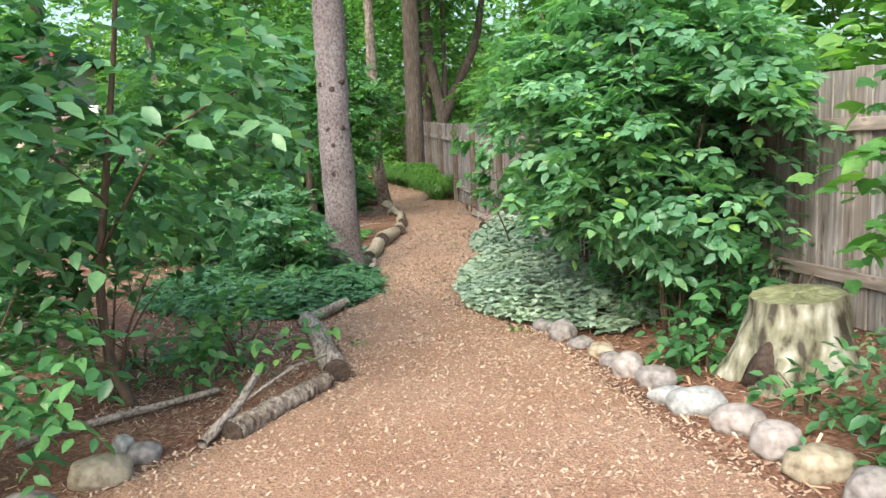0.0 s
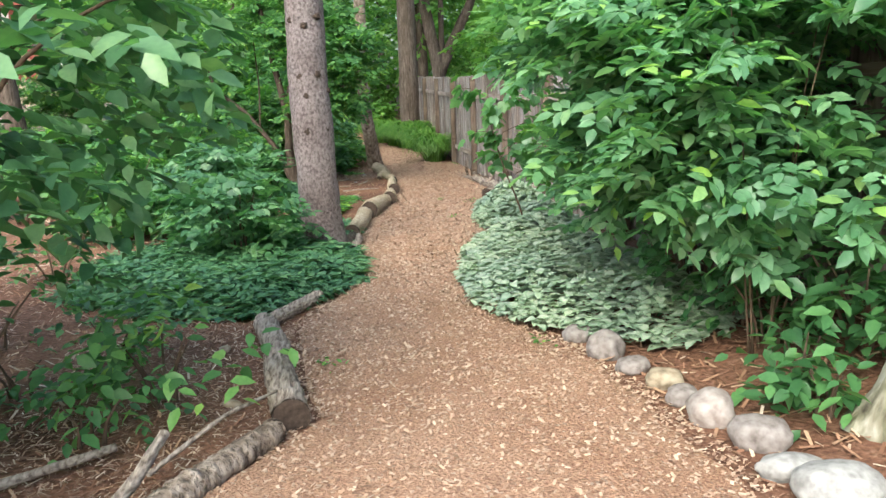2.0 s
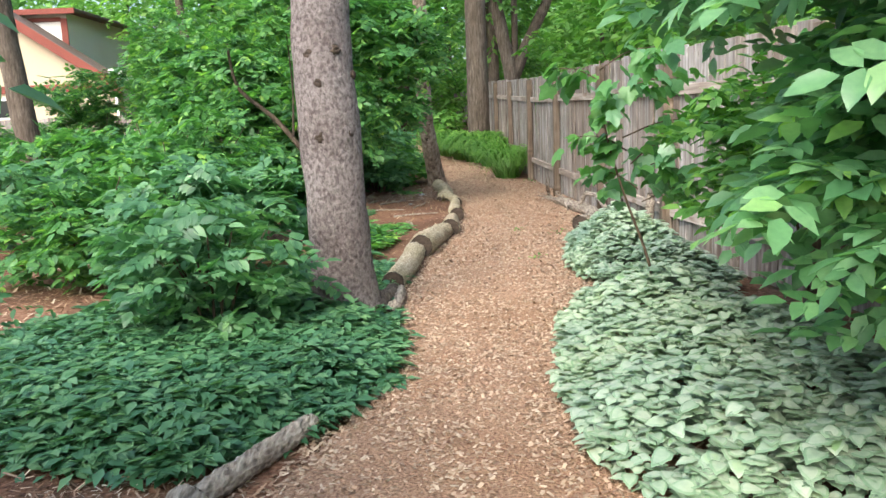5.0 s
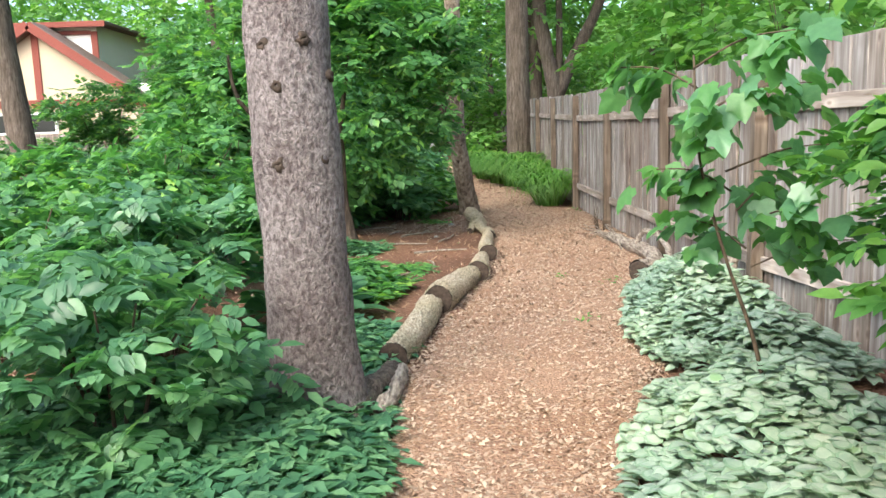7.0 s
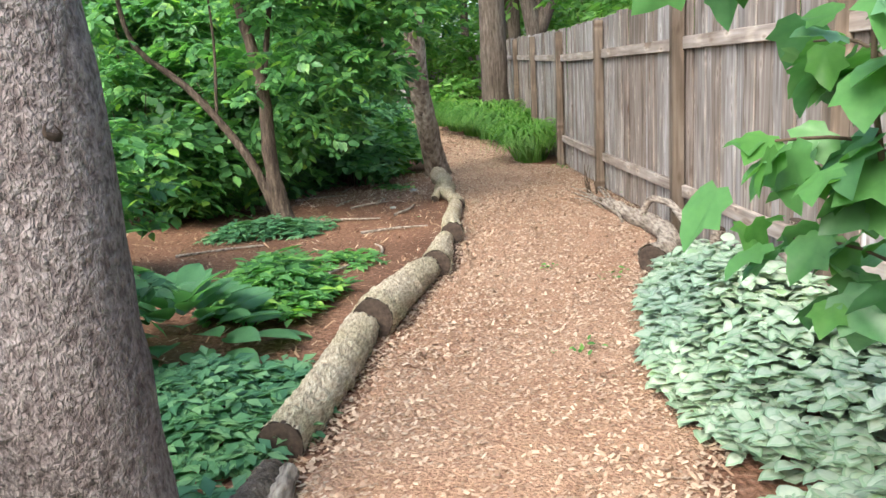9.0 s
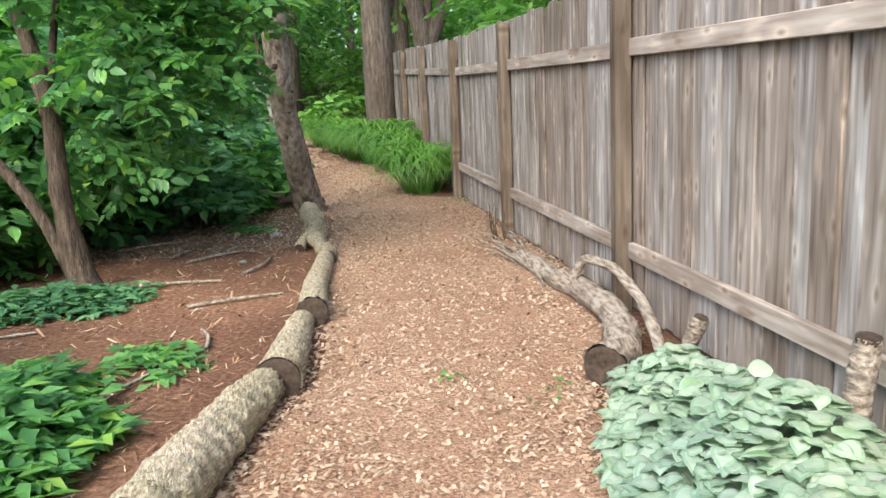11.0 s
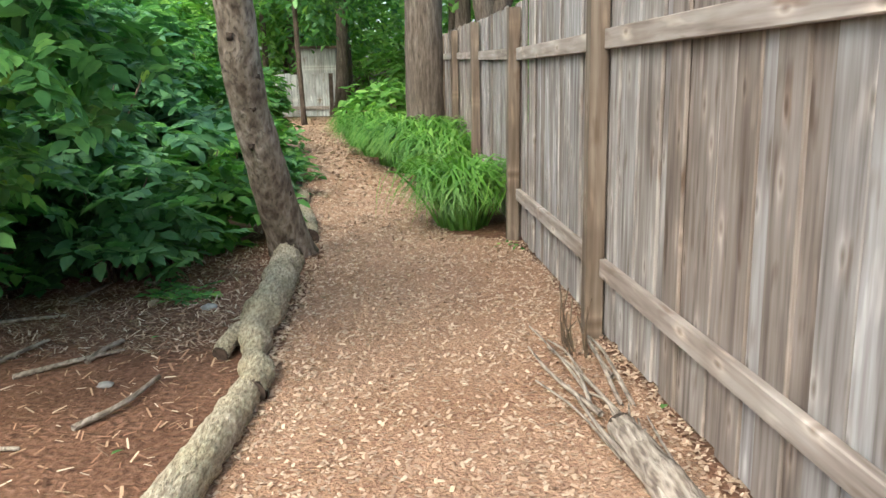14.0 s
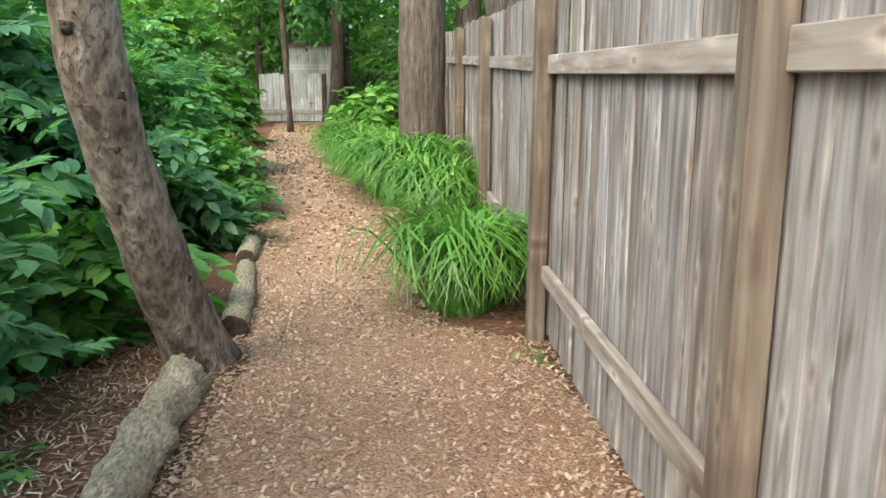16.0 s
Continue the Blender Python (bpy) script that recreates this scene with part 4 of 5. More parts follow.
patch([(0.46, 6.3), (0.55, 5.85), (0.8, 5.5), (1.5, 5.5), (1.5, 7.6), (1.3, 8.4), (0.98, 8.2), (0.72, 7.6), (0.52, 6.8)], 6200, 0.072, LEAF_EDGED, [M_PALE, M_PALEMID], "mound of pale variegated mint-green ground cover by the fence", 0.38, "variegated_ground_cover", EDGED_SLOTS)

patch([(-0.95, 12.9), (-0.6, 12.85), (-0.55, 13.15), (-0.9, 13.25)], 26, 0.1, WHORL, M_LEAF, "sparse low green plants on bare soil", 0.09, "ground_cover")
# hosta
hosta = empty("hosta", (-1.68, 7.4, 0), "broad-leaved green hosta plant on bare soil", "plant")
hv = []
for i in range(7):
    s = i / 6
    w = 0.34 * math.sin(math.pi * min(1, s * 0.92 + 0.06)) ** 0.8
    for u in (-1, -0.5, 0, 0.5, 1):
        hv.append((w * u, s, 0.05 * abs(u) - 0.35 * s * s + 0.1 * s))
hosta_leaf = mesh_ob("leaf", hv, [(i * 5 + j, i * 5 + j + 1, i * 5 + j + 6, i * 5 + j + 5) for i in range(6) for j in range(4)], M_LEAF_BLUE, smooth=True).data
bpy.data.objects.remove(bpy.data.objects["leaf.001"] if "leaf.001" in bpy.data.objects and bpy.data.objects["leaf.001"].data == hosta_leaf else [o for o in bpy.data.objects if o.data == hosta_leaf][0])
for k in range(60):
    a = k * 137.5
    r = 0.06 + 0.006 * k
    o = new("leaf", hosta_leaf)
    o.parent = hosta
    sc = RNG.uniform(0.17, 0.27)
    o.matrix_local = pose(-r * math.sin(radians(a)), r * math.cos(radians(a)), 0.30 - 0.0045 * k, 48 - 0.75 * k, RNG.normal(0, 10), a) @ Matrix.Scale(sc, 4)


# ---- grass clumps ----
def blade(n=5):
    v, f = [], []
    for i in range(n):
        s = i / (n - 1)
        w = 0.019 * (1 - s ** 2.2) + 0.0006
        y = 0.12 * s + 0.75 * s ** 1.7
        z = 0.92 * math.sin(s * 2.7) ** 0.9
        v += [(-w, y, z), (w, y, z)]
    for i in range(n - 1):
        f.append((2 * i, 2 * i + 1, 2 * i + 3, 2 * i + 2))
    return np.array(v), f


def grass_clump(x, y, r, h, n):
    z = float(land(x, y))
    thing = empty("grass_clump", (x, y, z), "clump of arching bright green ornamental grass by the fence", "grass", "grass clumps")
    a = RNG.uniform(0, 2 * math.pi, n)
    d = np.sqrt(RNG.uniform(0, 1, n)) * r * 0.5
    at = np.stack([d * np.cos(a), d * np.sin(a), np.zeros(n) - 0.02], 1)
    b = a + RNG.normal(0, 0.6, n)
    ahead = np.stack([np.cos(b), np.sin(b), np.zeros(n)], 1)
    up = np.stack([RNG.normal(0, 0.3, n), RNG.normal(0, 0.3, n), np.ones(n)], 1)
    tuft = scatter_mesh("blade_tuft", blade(8), at, ahead, up, RNG.uniform(0.55, 1.0, n) * h, M_GRASS, thing)
    tagged(tuft, kind="stuff")


for x, y, r, h, n in ((1.12, 15.0, 0.32, 0.62, 330), (1.22, 15.7, 0.3, 0.52, 350), (1.15, 17.4, 0.45, 0.7, 600), (0.92, 18.5, 0.55, 0.8, 650), (0.68, 19.3, 0.5, 0.78, 800), (0.42, 20.5, 0.5, 0.72, 700), (0.15, 21.9, 0.45, 0.65, 600)):
    grass_clump(x, y, r, h, n)
near_clump = [o for o in bpy.data.objects if o.name == "grass_clump"][0]
blade_meshes = []
for k in range(6):
    o = scatter_mesh("blade", blade(8), np.zeros((1, 3)), np.array([(0, 1.0, 0)]), np.array([(0.1 * (k - 2.5), 0, 1.0)]), np.array([0.42 + 0.055 * k]), M_GRASS)
    blade_meshes.append(o.data)
    bpy.data.objects.remove(o)
for k in range(240):
    a = RNG.uniform(0, 2 * math.pi)
    d = math.sqrt(RNG.uniform(0, 1)) * 0.2
    o = new("blade", blade_meshes[k % 6])
    o.parent = near_clump
    o.matrix_local = pose(d * math.cos(a), d * math.sin(a), -0.02, RNG.normal(0, 9), RNG.normal(0, 9), math.degrees(a) - 90 + RNG.normal(0, 35))
for x, y in ((0.2, 3.6), (0.05, 1.9), (-1.25, 1.8), (0.9, 7.9), (0.72, 8.3), (1.38, 14.1), (0.25, 7.0), (0.4, 8.6)):
    n = 14
    ob = scatter_mesh("seedling", LEAF_OVATE, np.stack([x + RNG.normal(0, .05, n), y + RNG.normal(0, .05, n), land(x, y) + RNG.uniform(.02, .06, n)], 1), directions(n, 0.1), ups(n), RNG.uniform(.025, .05, n), M_LEAF_LIGHT)
    tagged(ob, "tiny green weed seedling growing through wood chips", "weed", kind="stuff")


# ---- stones, logs, stump ----
def stone(x, y, sx, sy, sz, turn, kind, label, seed):
    bm = bmesh.new()
    bmesh.ops.create_icosphere(bm, subdivisions=4, radius=1)
    for v in bm.verts:
        d = v.co.normalized()
        f = 1 + 0.22 * noise.noise(d * 1.3 + Vector((seed * 3.7, 0, 0))) + 0.06 * noise.noise(d * 4 + Vector((seed, 5, 0))) + 0.02 * noise.noise(d * 11)
        q = d * f
        m = max(abs(q.x), abs(q.y), abs(q.z))
        q = q * (0.8 + 0.2 / max(m, 0.5) * 0.9)
        v.co = (q.x * sx, q.y * sy, q.z * sz)
    ob = part("edging_stone", bm, M_STONES[kind], None, "", True)
    ob.matrix_basis = pose(x, y, float(land(x, y)) + sz * 0.55, 0, 0, turn)
    return tagged(ob, label, "stone", "edging stones")


for i, (x, y, a, b, c, t, k, w) in enumerate((
        (0.30, 2.0, .10, .09, .06, 10, 0, "grey"), (0.36, 1.66, .10, .11, .10, 40, 0, "grey"), (0.42, 1.38, .10, .08, .055, 20, 0, "grey"), (0.49, 1.12, .10, .075, .065, -30, 1, "tan"), (0.49, 0.90, .09, .07, .055, 10, 0, "grey"),
        (0.52, 0.66, .115, .11, .095, 0, 3, "pinkish grey"), (0.60, 0.36, .13, .10, .085, -25, 0, "grey"), (0.58, 0.08, .15, .08, .06, -10, 2, "white"), (0.64, -0.14, .17, .13, .095, -35, 2, "white"), (0.72, -0.48, .15, .11, .09, -40, 3, "pinkish grey"), (0.75, -0.80, .13, .12, .11, 0, 3, "pale pinkish"), (0.79, -1.10, .17, .11, .09, -15, 1, "mossy tan"), (0.85, -1.42, .13, .12, .1, 30, 0, "grey"), (0.9, -1.75, .14, .11, .09, 10, 1, "tan"),
        (-2.62, -0.36, .16, .12, .085, 30, 1, "tan"), (-2.46, -0.12, .09, .08, .06, 0, 0, "grey"), (-2.6, 0.02, .055, .06, .06, 50, 2, "white"), (-2.85, -0.7, .13, .12, .08, 0, 0, "grey"))):
    stone(x, y, a, b, c, t, k, w + " rounded field stone edging the path", i + 1)


def furrowed(verts, line, sides, r):
    """Bark ridges: pushes each ring in and out along the log."""
    out = []
    for i, v in enumerate(verts):
        ring, k = divmod(i, sides)
        a = 2 * math.pi * k / sides
        w = noise.noise(Vector((math.cos(a) * 4.2, math.sin(a) * 4.2, ring * 0.35 + r * 50)))
        w = 0.13 * (1 - 2 * abs(w)) - 0.06 + 0.05 * noise.noise(Vector((math.cos(a) * 9, math.sin(a) * 9, ring * 1.3)))
        mid = Vector(line[ring])
        out.append(mid + (Vector(v) - mid) * (1 + w))
    return out


def make_log(points, r0, r1, label, bark=None, rough=0.12, n=24, ends=True, name="log", sides=16, girth=None):
    if r0 > 0.04:
        n, sides = max(n, 60), 36
    p = smooth_line(points, n)
    p[:, 2] += land(p[:, 0], p[:, 1]) - (0.02 if r0 > 0.05 else 0.0)
    c = p[0].copy()
    thing = empty(name, c, label, "log")
    rr = np.linspace(r0, r1, n) * (1 + 0.05 * np.sin(np.arange(n) * 1.3 + r0 * 90))
    if girth:
        rr = np.interp(np.linspace(0, 1, n), np.linspace(0, 1, len(girth)), girth)
    v, f = tube_data(p - c, rr, sides, rough, c[1] * 3, 9, False)
    if r0 > 0.04:
        v = furrowed(v, p - c, sides, r0)
    mesh_ob("bark", v, f, bark or M_LOGBARK, thing, smooth=True)
    if ends:
        for q, r, d, first in ((p[0] - c, rr[0], p[0] - p[1], True), (p[-1] - c, rr[-1], p[-1] - p[-2], False)):
            d = d / np.linalg.norm(d)
            v, f = tube_data([q - d * 0.02, q + d * 0.003, q + d * 0.006], [r * 0.97, r * 0.97, r * 0.8], sides, rough * 0.5, c[1] * 3, 9)
            mesh_ob("cut_end", v, f, M_CUT, thing, "dark weathered cut end")
    return thing


make_log([(-2.02, 0.05, .06), (-1.75, .5, .06), (-1.5, .88, .07)], .07, .06, "dark bark-covered log edging the path", M_LEANBARK, 0.2)
make_log([(-2.17, -0.05, .03), (-2.0, .35, .12), (-1.93, .6, .2)], .03, .022, "broken grey stick leaning on a log", M_DRIFT, 0.15, ends=False, name="stick")
make_log([(-1.95, .35, .14), (-1.7, .75, .2), (-1.5, 1.1, .16)], .012, .008, "thin dry twig lying on a log", M_DRIFT, 0.15, ends=False, name="twig", sides=7)
make_log([(-3.2, .15, .04), (-2.6, .55, .05), (-2.2, .85, .05)], .025, .02, "dry fallen branch on the soil", M_DRIFT, 0.15, ends=False, name="branch", sides=9)
make_log([(-1.43, .98, .085), (-1.52, 1.6, .08), (-1.56, 2.1, .08), (-1.68, 2.68, .08)], .088, .072, "pale bleached log edging the path", M_DRIFT)
make_log([(-1.66, 2.72, .05), (-1.5, 3.05, .05), (-1.32, 3.38, .05)], .05, .045, "thin pale log along the ground cover", M_DRIFT)
make_log([(-1.13, 5.15, .05), (-1.05, 5.5, .1), (-0.97, 5.95, .06)], .06, .05, "gnarled dark root wood at the spruce's foot", M_DARKBARK, 0.35)
make_log([(-1.0, 5.2, .04), (-0.93, 5.6, .05), (-0.92, 5.95, .04)], .045, .035, "split piece of pale wood at the path's edge", M_DRIFT, 0.35)
make_log([(-0.98, 6.15, .07), (-0.88, 6.6, .08), (-0.82, 7.02, .08), (-0.78, 7.42, .075)], .085, .092, "grey bark-covered log edging the path")
make_log([(-0.72, 7.46, .115), (-0.6, 8.0, .10), (-0.42, 8.66, .08)], .118, .085, "thick grey bark-covered log edging the path")
make_log([(-0.37, 8.66, .095), (-0.32, 9.2, .075), (-0.28, 9.68, .055)], .098, .068, "short bark-covered log edging the path")
make_log([(-0.22, 9.68, .1), (-0.2, 10.4, .075), (-0.15, 11.0, .06), (-0.1, 11.5, .055)], .085, .06, "slim pale log edging the path")
make_log([(-0.1, 11.35, .06), (-0.08, 11.5, .07), (-0.14, 11.75, .07), (-0.19, 12.1, .08), (-0.2, 12.4, .08), (-0.18, 12.9, .08), (-0.22, 13.4, .07), (-0.22, 13.9, .06)], .07, .1, "gnarled grey log edging the path by the leaning tree", M_LOGBARK, 0.4, 90, girth=(.06, .065, .05, .075, .095, .105, .08, .09, .1, .085, .1, .105))
make_log([(-0.2, 12.25, .09), (-0.28, 12.0, .09), (-0.32, 11.88, .05)], .055, .04, "knobbly broken branch stub against a log", M_LOGBARK, 0.3)
make_log([(-0.14, 14.55, .05), (-0.2, 15.2, .05), (-0.3, 15.9, .05)], .08, .06, "grey log edging the path beyond the tree")
make_log([(-0.34, 16.1, .06), (-0.38, 16.6, .06)], .07, .065, "short cut log edging the path")
make_log([(-0.55, 17.5, .07), (-0.62, 18.1, .07)], .085, .08, "short cut log edging the path")
make_log([(-0.75, 18.9, .06), (-0.95, 20.6, .06)], .07, .06, "log edging the far path")
# fallen log beside the fence
make_log([(1.0, 8.4, .1), (1.17, 8.62, .1), (1.28, 8.92, .1), (1.345, 9.3, .1), (1.35, 9.72, .09), (1.29, 10.15, .09), (1.27, 10.85, .08)], .09, .05, "gnarled bleached fallen log lying along the fence", M_DRIFT, 0.3, 44)
make_log([(1.30, 9.75, .12), (1.36, 9.72, .27), (1.43, 9.4, .27), (1.41, 9.0, .2), (1.33, 8.65, .15), (1.27, 8.4, .06)], .026, .03, "bent grey branch curving over the fallen log", M_DRIFT, 0.15, 30, False, "branch", 9)
make_log([(1.40, 8.5, -0.02), (1.41, 8.46, .13), (1.44, 8.42, .26)], .042, .032, "broken grey branch stub beside the fence", M_DRIFT, 0.3, 14, True, "branch", 9)
make_log([(1.42, 7.4, -0.02), (1.42, 7.38, .3), (1.43, 7.36, .5)], .05, .04, "upright grey stub beside the fence post", M_DRIFT, 0.2, 12, True, "branch_stub", 9)
twig_rng = random.Random(5)
for k in range(16):
    x, y = 1.33 + twig_rng.uniform(-.12, .07), 11.1 + twig_rng.uniform(-.7, .6)
    a = twig_rng.uniform(-0.5, 0.5) + math.pi / 2
    l = twig_rng.uniform(.35, .9)
    x1 = min(1.41, x + l * math.cos(a) * 0.5)
    make_log([(x, y - l / 2, .02 + .012 * (k % 5)), ((x + x1) / 2 + twig_rng.uniform(-.05, .02), y, .05 + .012 * (k % 6)), (x1, y + l / 2, .03 + .01 * (k % 4))], twig_rng.uniform(.006, .013), .004, "dry grey twig piled against the fence", M_DRIFT, 0.1, 9, False, "twig", 6)
for k in range(9):
    x, y = 1.30 + twig_rng.uniform(-.06, .08), 11.75 + twig_rng.uniform(-.15, .12)
    make_log([(x, y, 0), (x + twig_rng.uniform(-.05, .02), y, .12), (x + twig_rng.uniform(-.06, .03), y + .04, twig_rng.uniform(.16, .3))], .006, .003, "short upright dry twig at the post's foot", M_STEM, 0.1, 6, False, "twig", 6)
make_log([(-0.72, 11.15, .015), (-0.585, 11.33, .03), (-0.536, 11.65, .02)], .014, .01, "pale forked dry stick on the bare soil", M_DRIFT, 0.15, 12, False, "stick", 8)
make_log([(-0.93, 11.9, .015), (-0.89, 12.05, .03), (-0.85, 12.18, .02)], .014, .012, "short pale broken stick on the bare soil", M_DRIFT, 0.15, 8, False, "stick", 8)
for x, y, a, l in ((-1.0, 11.9, 40, .5), (-1.3, 12.1, 70, .35), (-0.7, 10.4, 15, .6), (-1.1, 8.9, 60, .6), (-0.8, 9.6, 100, .4), (-1.6, 12.6, 20, .6), (-1.35, 13.2, 80, .5), (-0.9, 13.3, -30, .4), (-2.1, 9.9, 20, .7), (-1.2, 11.0, 0, .7)):
    dx, dy = l / 2 * math.cos(radians(a)), l / 2 * math.sin(radians(a))
    make_log([(x - dx, y - dy, .012), (x + .03, y, .025), (x + dx, y + dy, .012)], .013, .008, "dry fallen stick on the bare soil", M_DRIFT, 0.1, 9, False, "stick", 7)


def make_stump(x, y):
    z = float(land(x, y))
    thing = empty("tree_stump", (x, y, z), "old mossy whitened tree stump with flaring roots", "stump")
    sides, rings = 48, 16
    v, f = [], []
    for i in range(rings):
        s = i / (rings - 1)
        for k in range(sides):
            a = 2 * math.pi * k / sides
            flare = 0.11 * (1 - s) ** 2.2 * (1 + 0.6 * math.sin(a * 5 + 1))
            r = 0.275 + flare + 0.05 * (1 - s) + 0.035 * noise.noise(Vector((math.cos(a) * 3, math.sin(a) * 3, s * 2))) + 0.02 * noise.noise(Vector((math.cos(a) * 9, math.sin(a) * 9, s * 3)))
            v.append((r * math.cos(a), r * math.sin(a), -0.08 + s * (0.54 + 0.02 * math.cos(a))))
    for i in range(rings - 1):
        for k in range(sides):
            a, b = i * sides + k, i * sides + (k + 1) % sides
            f.append((a, b, b + sides, a + sides))
    mesh_ob("trunk", v, f, M_STUMP, thing, smooth=True)
    top = [q for q in v[-sides:]]
    tv = [(0, 0, 0.47)] + [(q[0] * 0.5, q[1] * 0.5, q[2] + 0.012 * math.sin(i)) for i, q in enumerate(top)] + top
    tf = [(0, 1 + k, 1 + (k + 1) % sides) for k in range(sides)] + [(1 + k, 1 + sides + k, 1 + sides + (k + 1) % sides, 1 + (k + 1) % sides) for k in range(sides)]
    mesh_ob("cut_top", tv, tf, M_STUMPTOP, thing, "mossy dark cut top")
    # no recess is cut: a dark lump stands in for the shaded rotten hollow
    hole = tube_data([(-0.29, -0.2, -0.05), (-0.27, -0.18, 0.08), (-0.25, -0.155, 0.17), (-0.22, -0.13, 0.24)], [0.12, 0.10, 0.07, 0.02], 18, 0.9, 3, 18)
    mesh_ob("rotten_hollow", *hole, M_CUT, thing, "dark rotten hollow", True)


make_stump(1.42, 0.15)


# ---- the house and yard beyond ----
def make_house():
    ox, oy = -14.45, 30.0
    thing = empty("house", (ox, oy, 0), "beige house with red-brown timber trim and a tall rear storey", "house")
    gable = [(-4.2, 0, 0), (3.5, 0, 0), (3.5, 0, 2.65), (0, 0, 5.15), (-4.2, 0, 2.4)]
    v = gable + [(x, 1.0, z) for x, y, z in gable]
    n = 5
    mesh_ob("wall", v, [(0, 1, 2, 3, 4), (9, 8, 7, 6, 5)] + [(i, i + n, (i + 1) % n + n, (i + 1) % n) for i in (1, 4)], M_STUCCO, thing)
    for a, b in (((0, 5.2), (3.95, 2.42)), ((0, 5.2), (-4.6, 2.2))):
        l = math.hypot(b[0] - a[0], b[1] - a[1])
        ang = math.degrees(math.atan2(b[1] - a[1], b[0] - a[0]))
        r = part("roof", block(0, l, -0.35, 1.0, 0.02, 0.16, 0.02), M_ROOF, thing)
        r.matrix_local = pose(a[0], 0, a[1], 0, -ang, 0)
        t = part("rake_board", block(0, l, -0.40, -0.355, -0.16, 0.14, 0.008), M_REDTRIM, thing)
        t.matrix_local = pose(a[0], 0, a[1], 0, -ang, 0)
    part("trim_band", block(-4.2, 3.5, -0.05, -0.004, 2.45, 2.72, 0.006), M_REDTRIM, thing)
    part("trim_post", block(-0.1, 0.14, -0.045, -0.004, 2.73, 4.95, 0.006), M_REDTRIM, thing)
    w = part("window", block(-1.6, 0.55, -0.06, -0.003, 1.55, 2.3, 0.01), M_WHITE, thing, "white window frame")
    part("pane", block(-1.5, 0.45, -0.075, -0.062, 1.63, 2.22), M_GLASS, w)
    rear = part("rear_storey", block(-9, 1.75, 1.02, 8, 0, 5.3), M_WHITESIDING, thing, "pale siding wall")
    part("corner_board", block(1.55, 1.78, 0.96, 1.016, 3.6, 5.1, 0.01), M_REDTRIM, thing)
    part("upper_band", block(-9, 1.55, 0.96, 1.016, 5.0, 5.14, 0.01), M_REDTRIM, thing)
    rr = part("rear_roof", block(-9.3, 2.2, 0.7, 8.4, 5.3, 5.42, 0.02), M_ROOF, thing)
    part("fascia", block(-9.3, 2.2, 0.64, 0.696, 5.22, 5.42, 0.01), M_REDTRIM, thing)
    part("downpipe", block(3.55, 3.65, -0.1, -0.01, 0, 2.3, 0.02), M_WHITE, thing)
    part("white_vent", block(3.3, 3.8, 0.2, 0.7, 2.5, 3.2, 0.03), M_WHITE, thing)


make_house()
yard_fence = empty("yard_fence", (-10, 26.5, 0), "low grey board fence before the house", "fence")
for k in range(70):
    x = -8 + k * 0.19
    part("board", block(x, x + 0.17, 0, 0.02, 0.05, 1.5 + 0.02 * (k % 3), 0.004), M_BOARD, yard_fence)
woodpile = empty("woodpile", (-8.6, 19.6, 0), "stack of cut firewood in the yard", "woodpile")
for r in range(4):
    for k in range(8 - r):
        v, f = tube_data([(k * 0.2 + r * 0.1 - 0.7, 0, 0.1 + r * 0.17), (k * 0.2 + r * 0.1 - 0.7, 0.5, 0.1 + r * 0.17)], [0.095, 0.09], 9, 0.2, k + r, 9)
        mesh_ob("firewood", v, f, M_LOGBARK if (k + r) % 3 else M_DRIFT, woodpile)

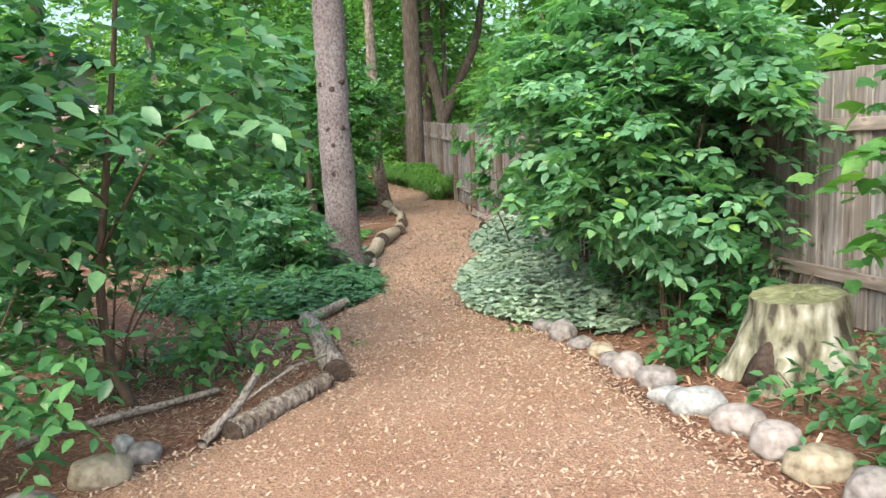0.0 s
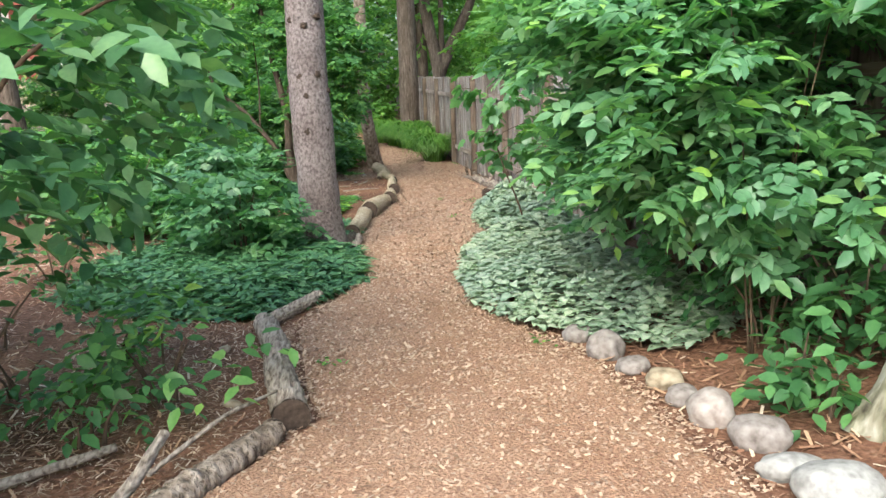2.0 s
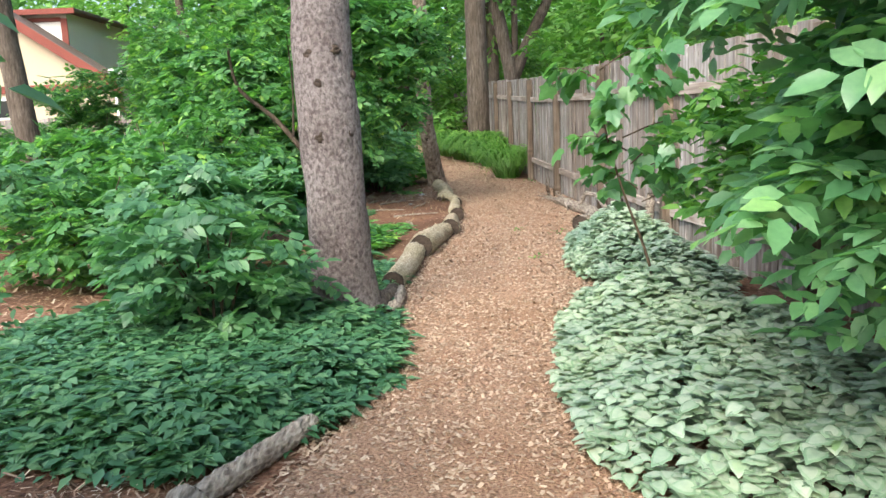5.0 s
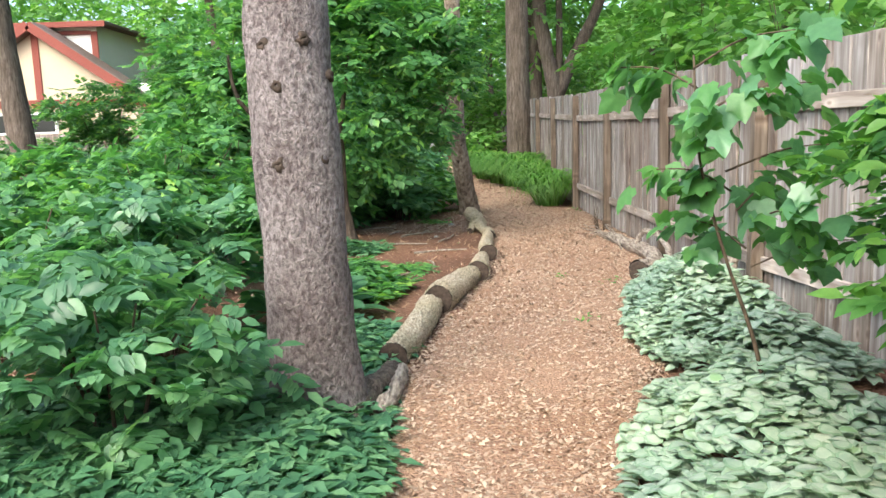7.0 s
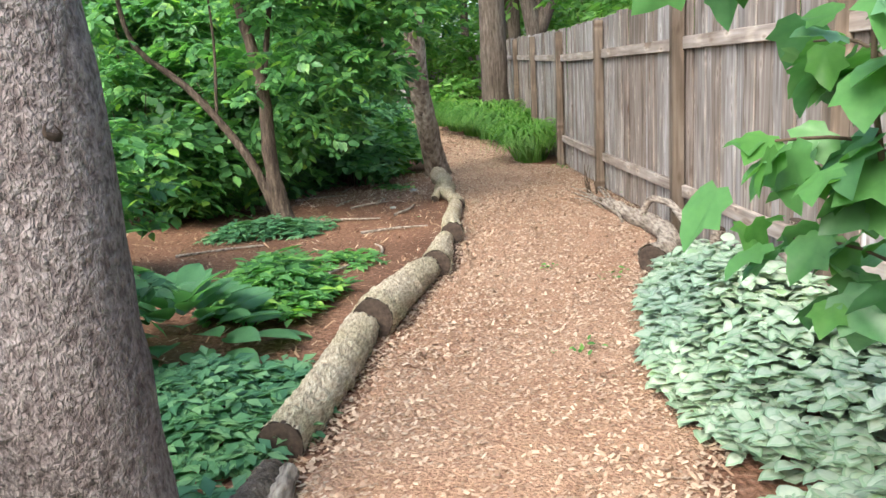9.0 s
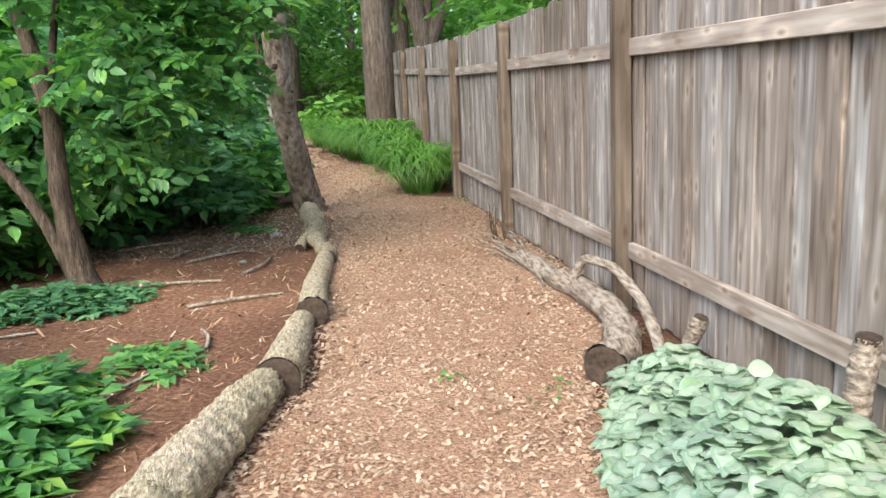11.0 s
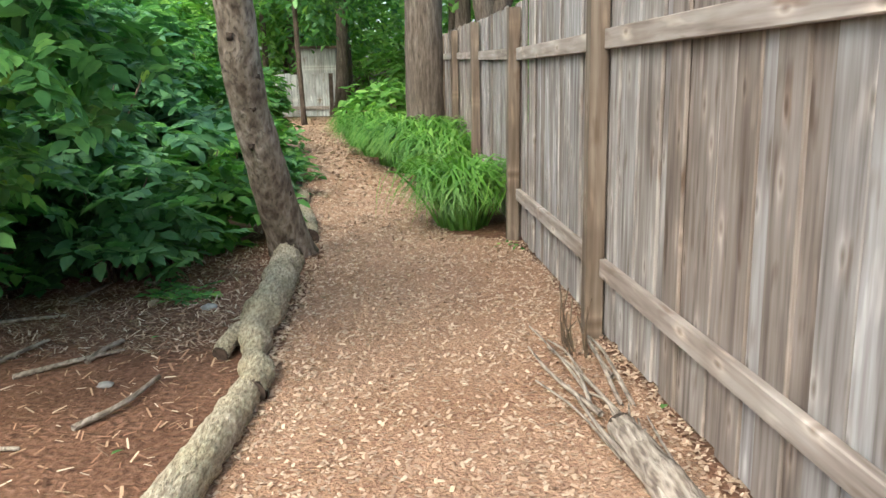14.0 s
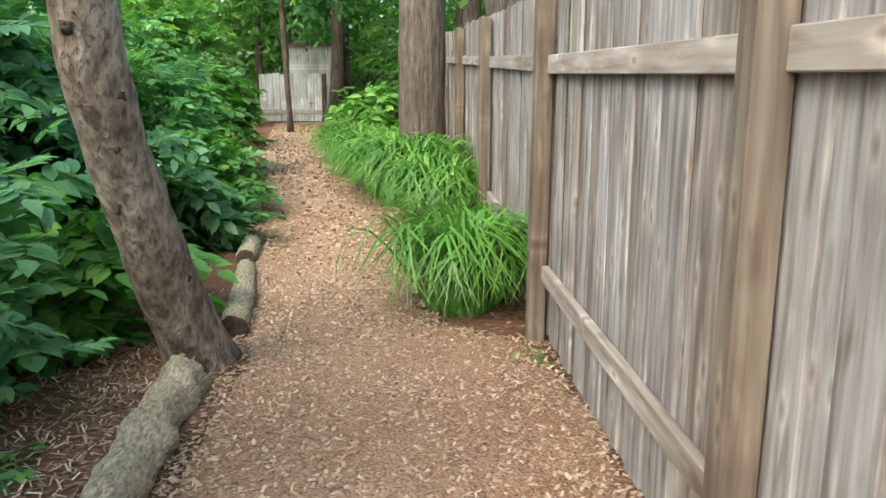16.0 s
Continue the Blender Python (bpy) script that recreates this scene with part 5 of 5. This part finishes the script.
# the end of the path: a grey plank gate and shed wall
end = empty("plank_gate", (-1.5, 29.2, float(land(-1.5, 29.2))), "weathered grey plank gate at the path's end", "gate")
for k in range(9):
    part("plank", block(-0.75 + k * 0.155, -0.75 + k * 0.155 + 0.147, 0, 0.022, 0.03, 1.08 + 0.015 * (k % 3), 0.004), M_PALEPLANK, end)
part("post", block(0.66, 0.76, -0.06, 0.06, 0, 1.1, 0.01), M_BLACKBARK, end)
part("rail", block(-0.75, 0.65, -0.04, -0.003, 0.2, 0.29, 0.006), M_RAIL, end)
shed = empty("shed", (-0.9, 32.0, float(land(-0.9, 32))), "small pale grey garden shed behind the gate", "shed")
part("wall", block(-1.0, 0.1, 0, 1.4, 0, 1.75, 0.01), M_PALEPLANK, shed)
part("roof", block(-1.1, 0.2, -0.1, 1.5, 1.75, 1.82, 0.01), M_ROOF, shed)
far_fence = empty("far_fence", (0, 38, float(land(0, 38))), "low dark board fence beyond the shrubs", "fence")
for k in range(60):
    part("board", block(-1.2 + k * 0.2, -1.2 + k * 0.2 + 0.19, 0, 0.02, 0, 1.5, 0.004), M_BOARD, far_fence)

# small bits lying about
for x, y, z, size, m, label in ((1.38, 10.75, 0.16, 0.05, M_LEAF_LIGHT, "yellowing fallen leaf caught on the twigs"), (-0.72, 12.2, 0.02, 0.05, M_LEAF_LIGHT, "yellowing fallen leaf on the soil"), (-0.5, 10.9, 0.02, 0.05, M_LEAF_LIGHT, "small fallen green leaf on the soil")):
    ob = scatter_mesh("fallen_leaf", LEAF_OVATE, np.array([(x, y, z + float(land(x, y)))]), np.array([(0.6, 0.8, 0.1)]), np.array([(-0.4, -0.3, 1.0)]), np.array([size]), m)
    tagged(ob, label, "leaf")
for i, (x, y, r) in enumerate(((0.68, 11.23, .035), (-0.55, 12.75, .05), (-0.9, 12.9, .04), (-1.5, 1.9, .04), (-1.75, 1.35, .05), (-0.75, 11.6, .035), (-1.9, 2.3, .05))):
    bm = bmesh.new()
    bmesh.ops.create_icosphere(bm, subdivisions=2, radius=1)
    for v in bm.verts:
        v.co = v.co * (1 + 0.3 * noise.noise(v.co * 1.5 + Vector((i, 0, 0))))
        v.co = (v.co.x * r, v.co.y * r * 0.7, v.co.z * r * 0.45)
    ob = part("pebble", bm, M_STONES[2 if i % 2 else 1], None, "", True)
    ob.matrix_basis = pose(x, y, float(land(x, y)) + r * 0.3, 0, 0, i * 40)
    tagged(ob, "small pale stone lying on the ground", "stone", "pebbles")
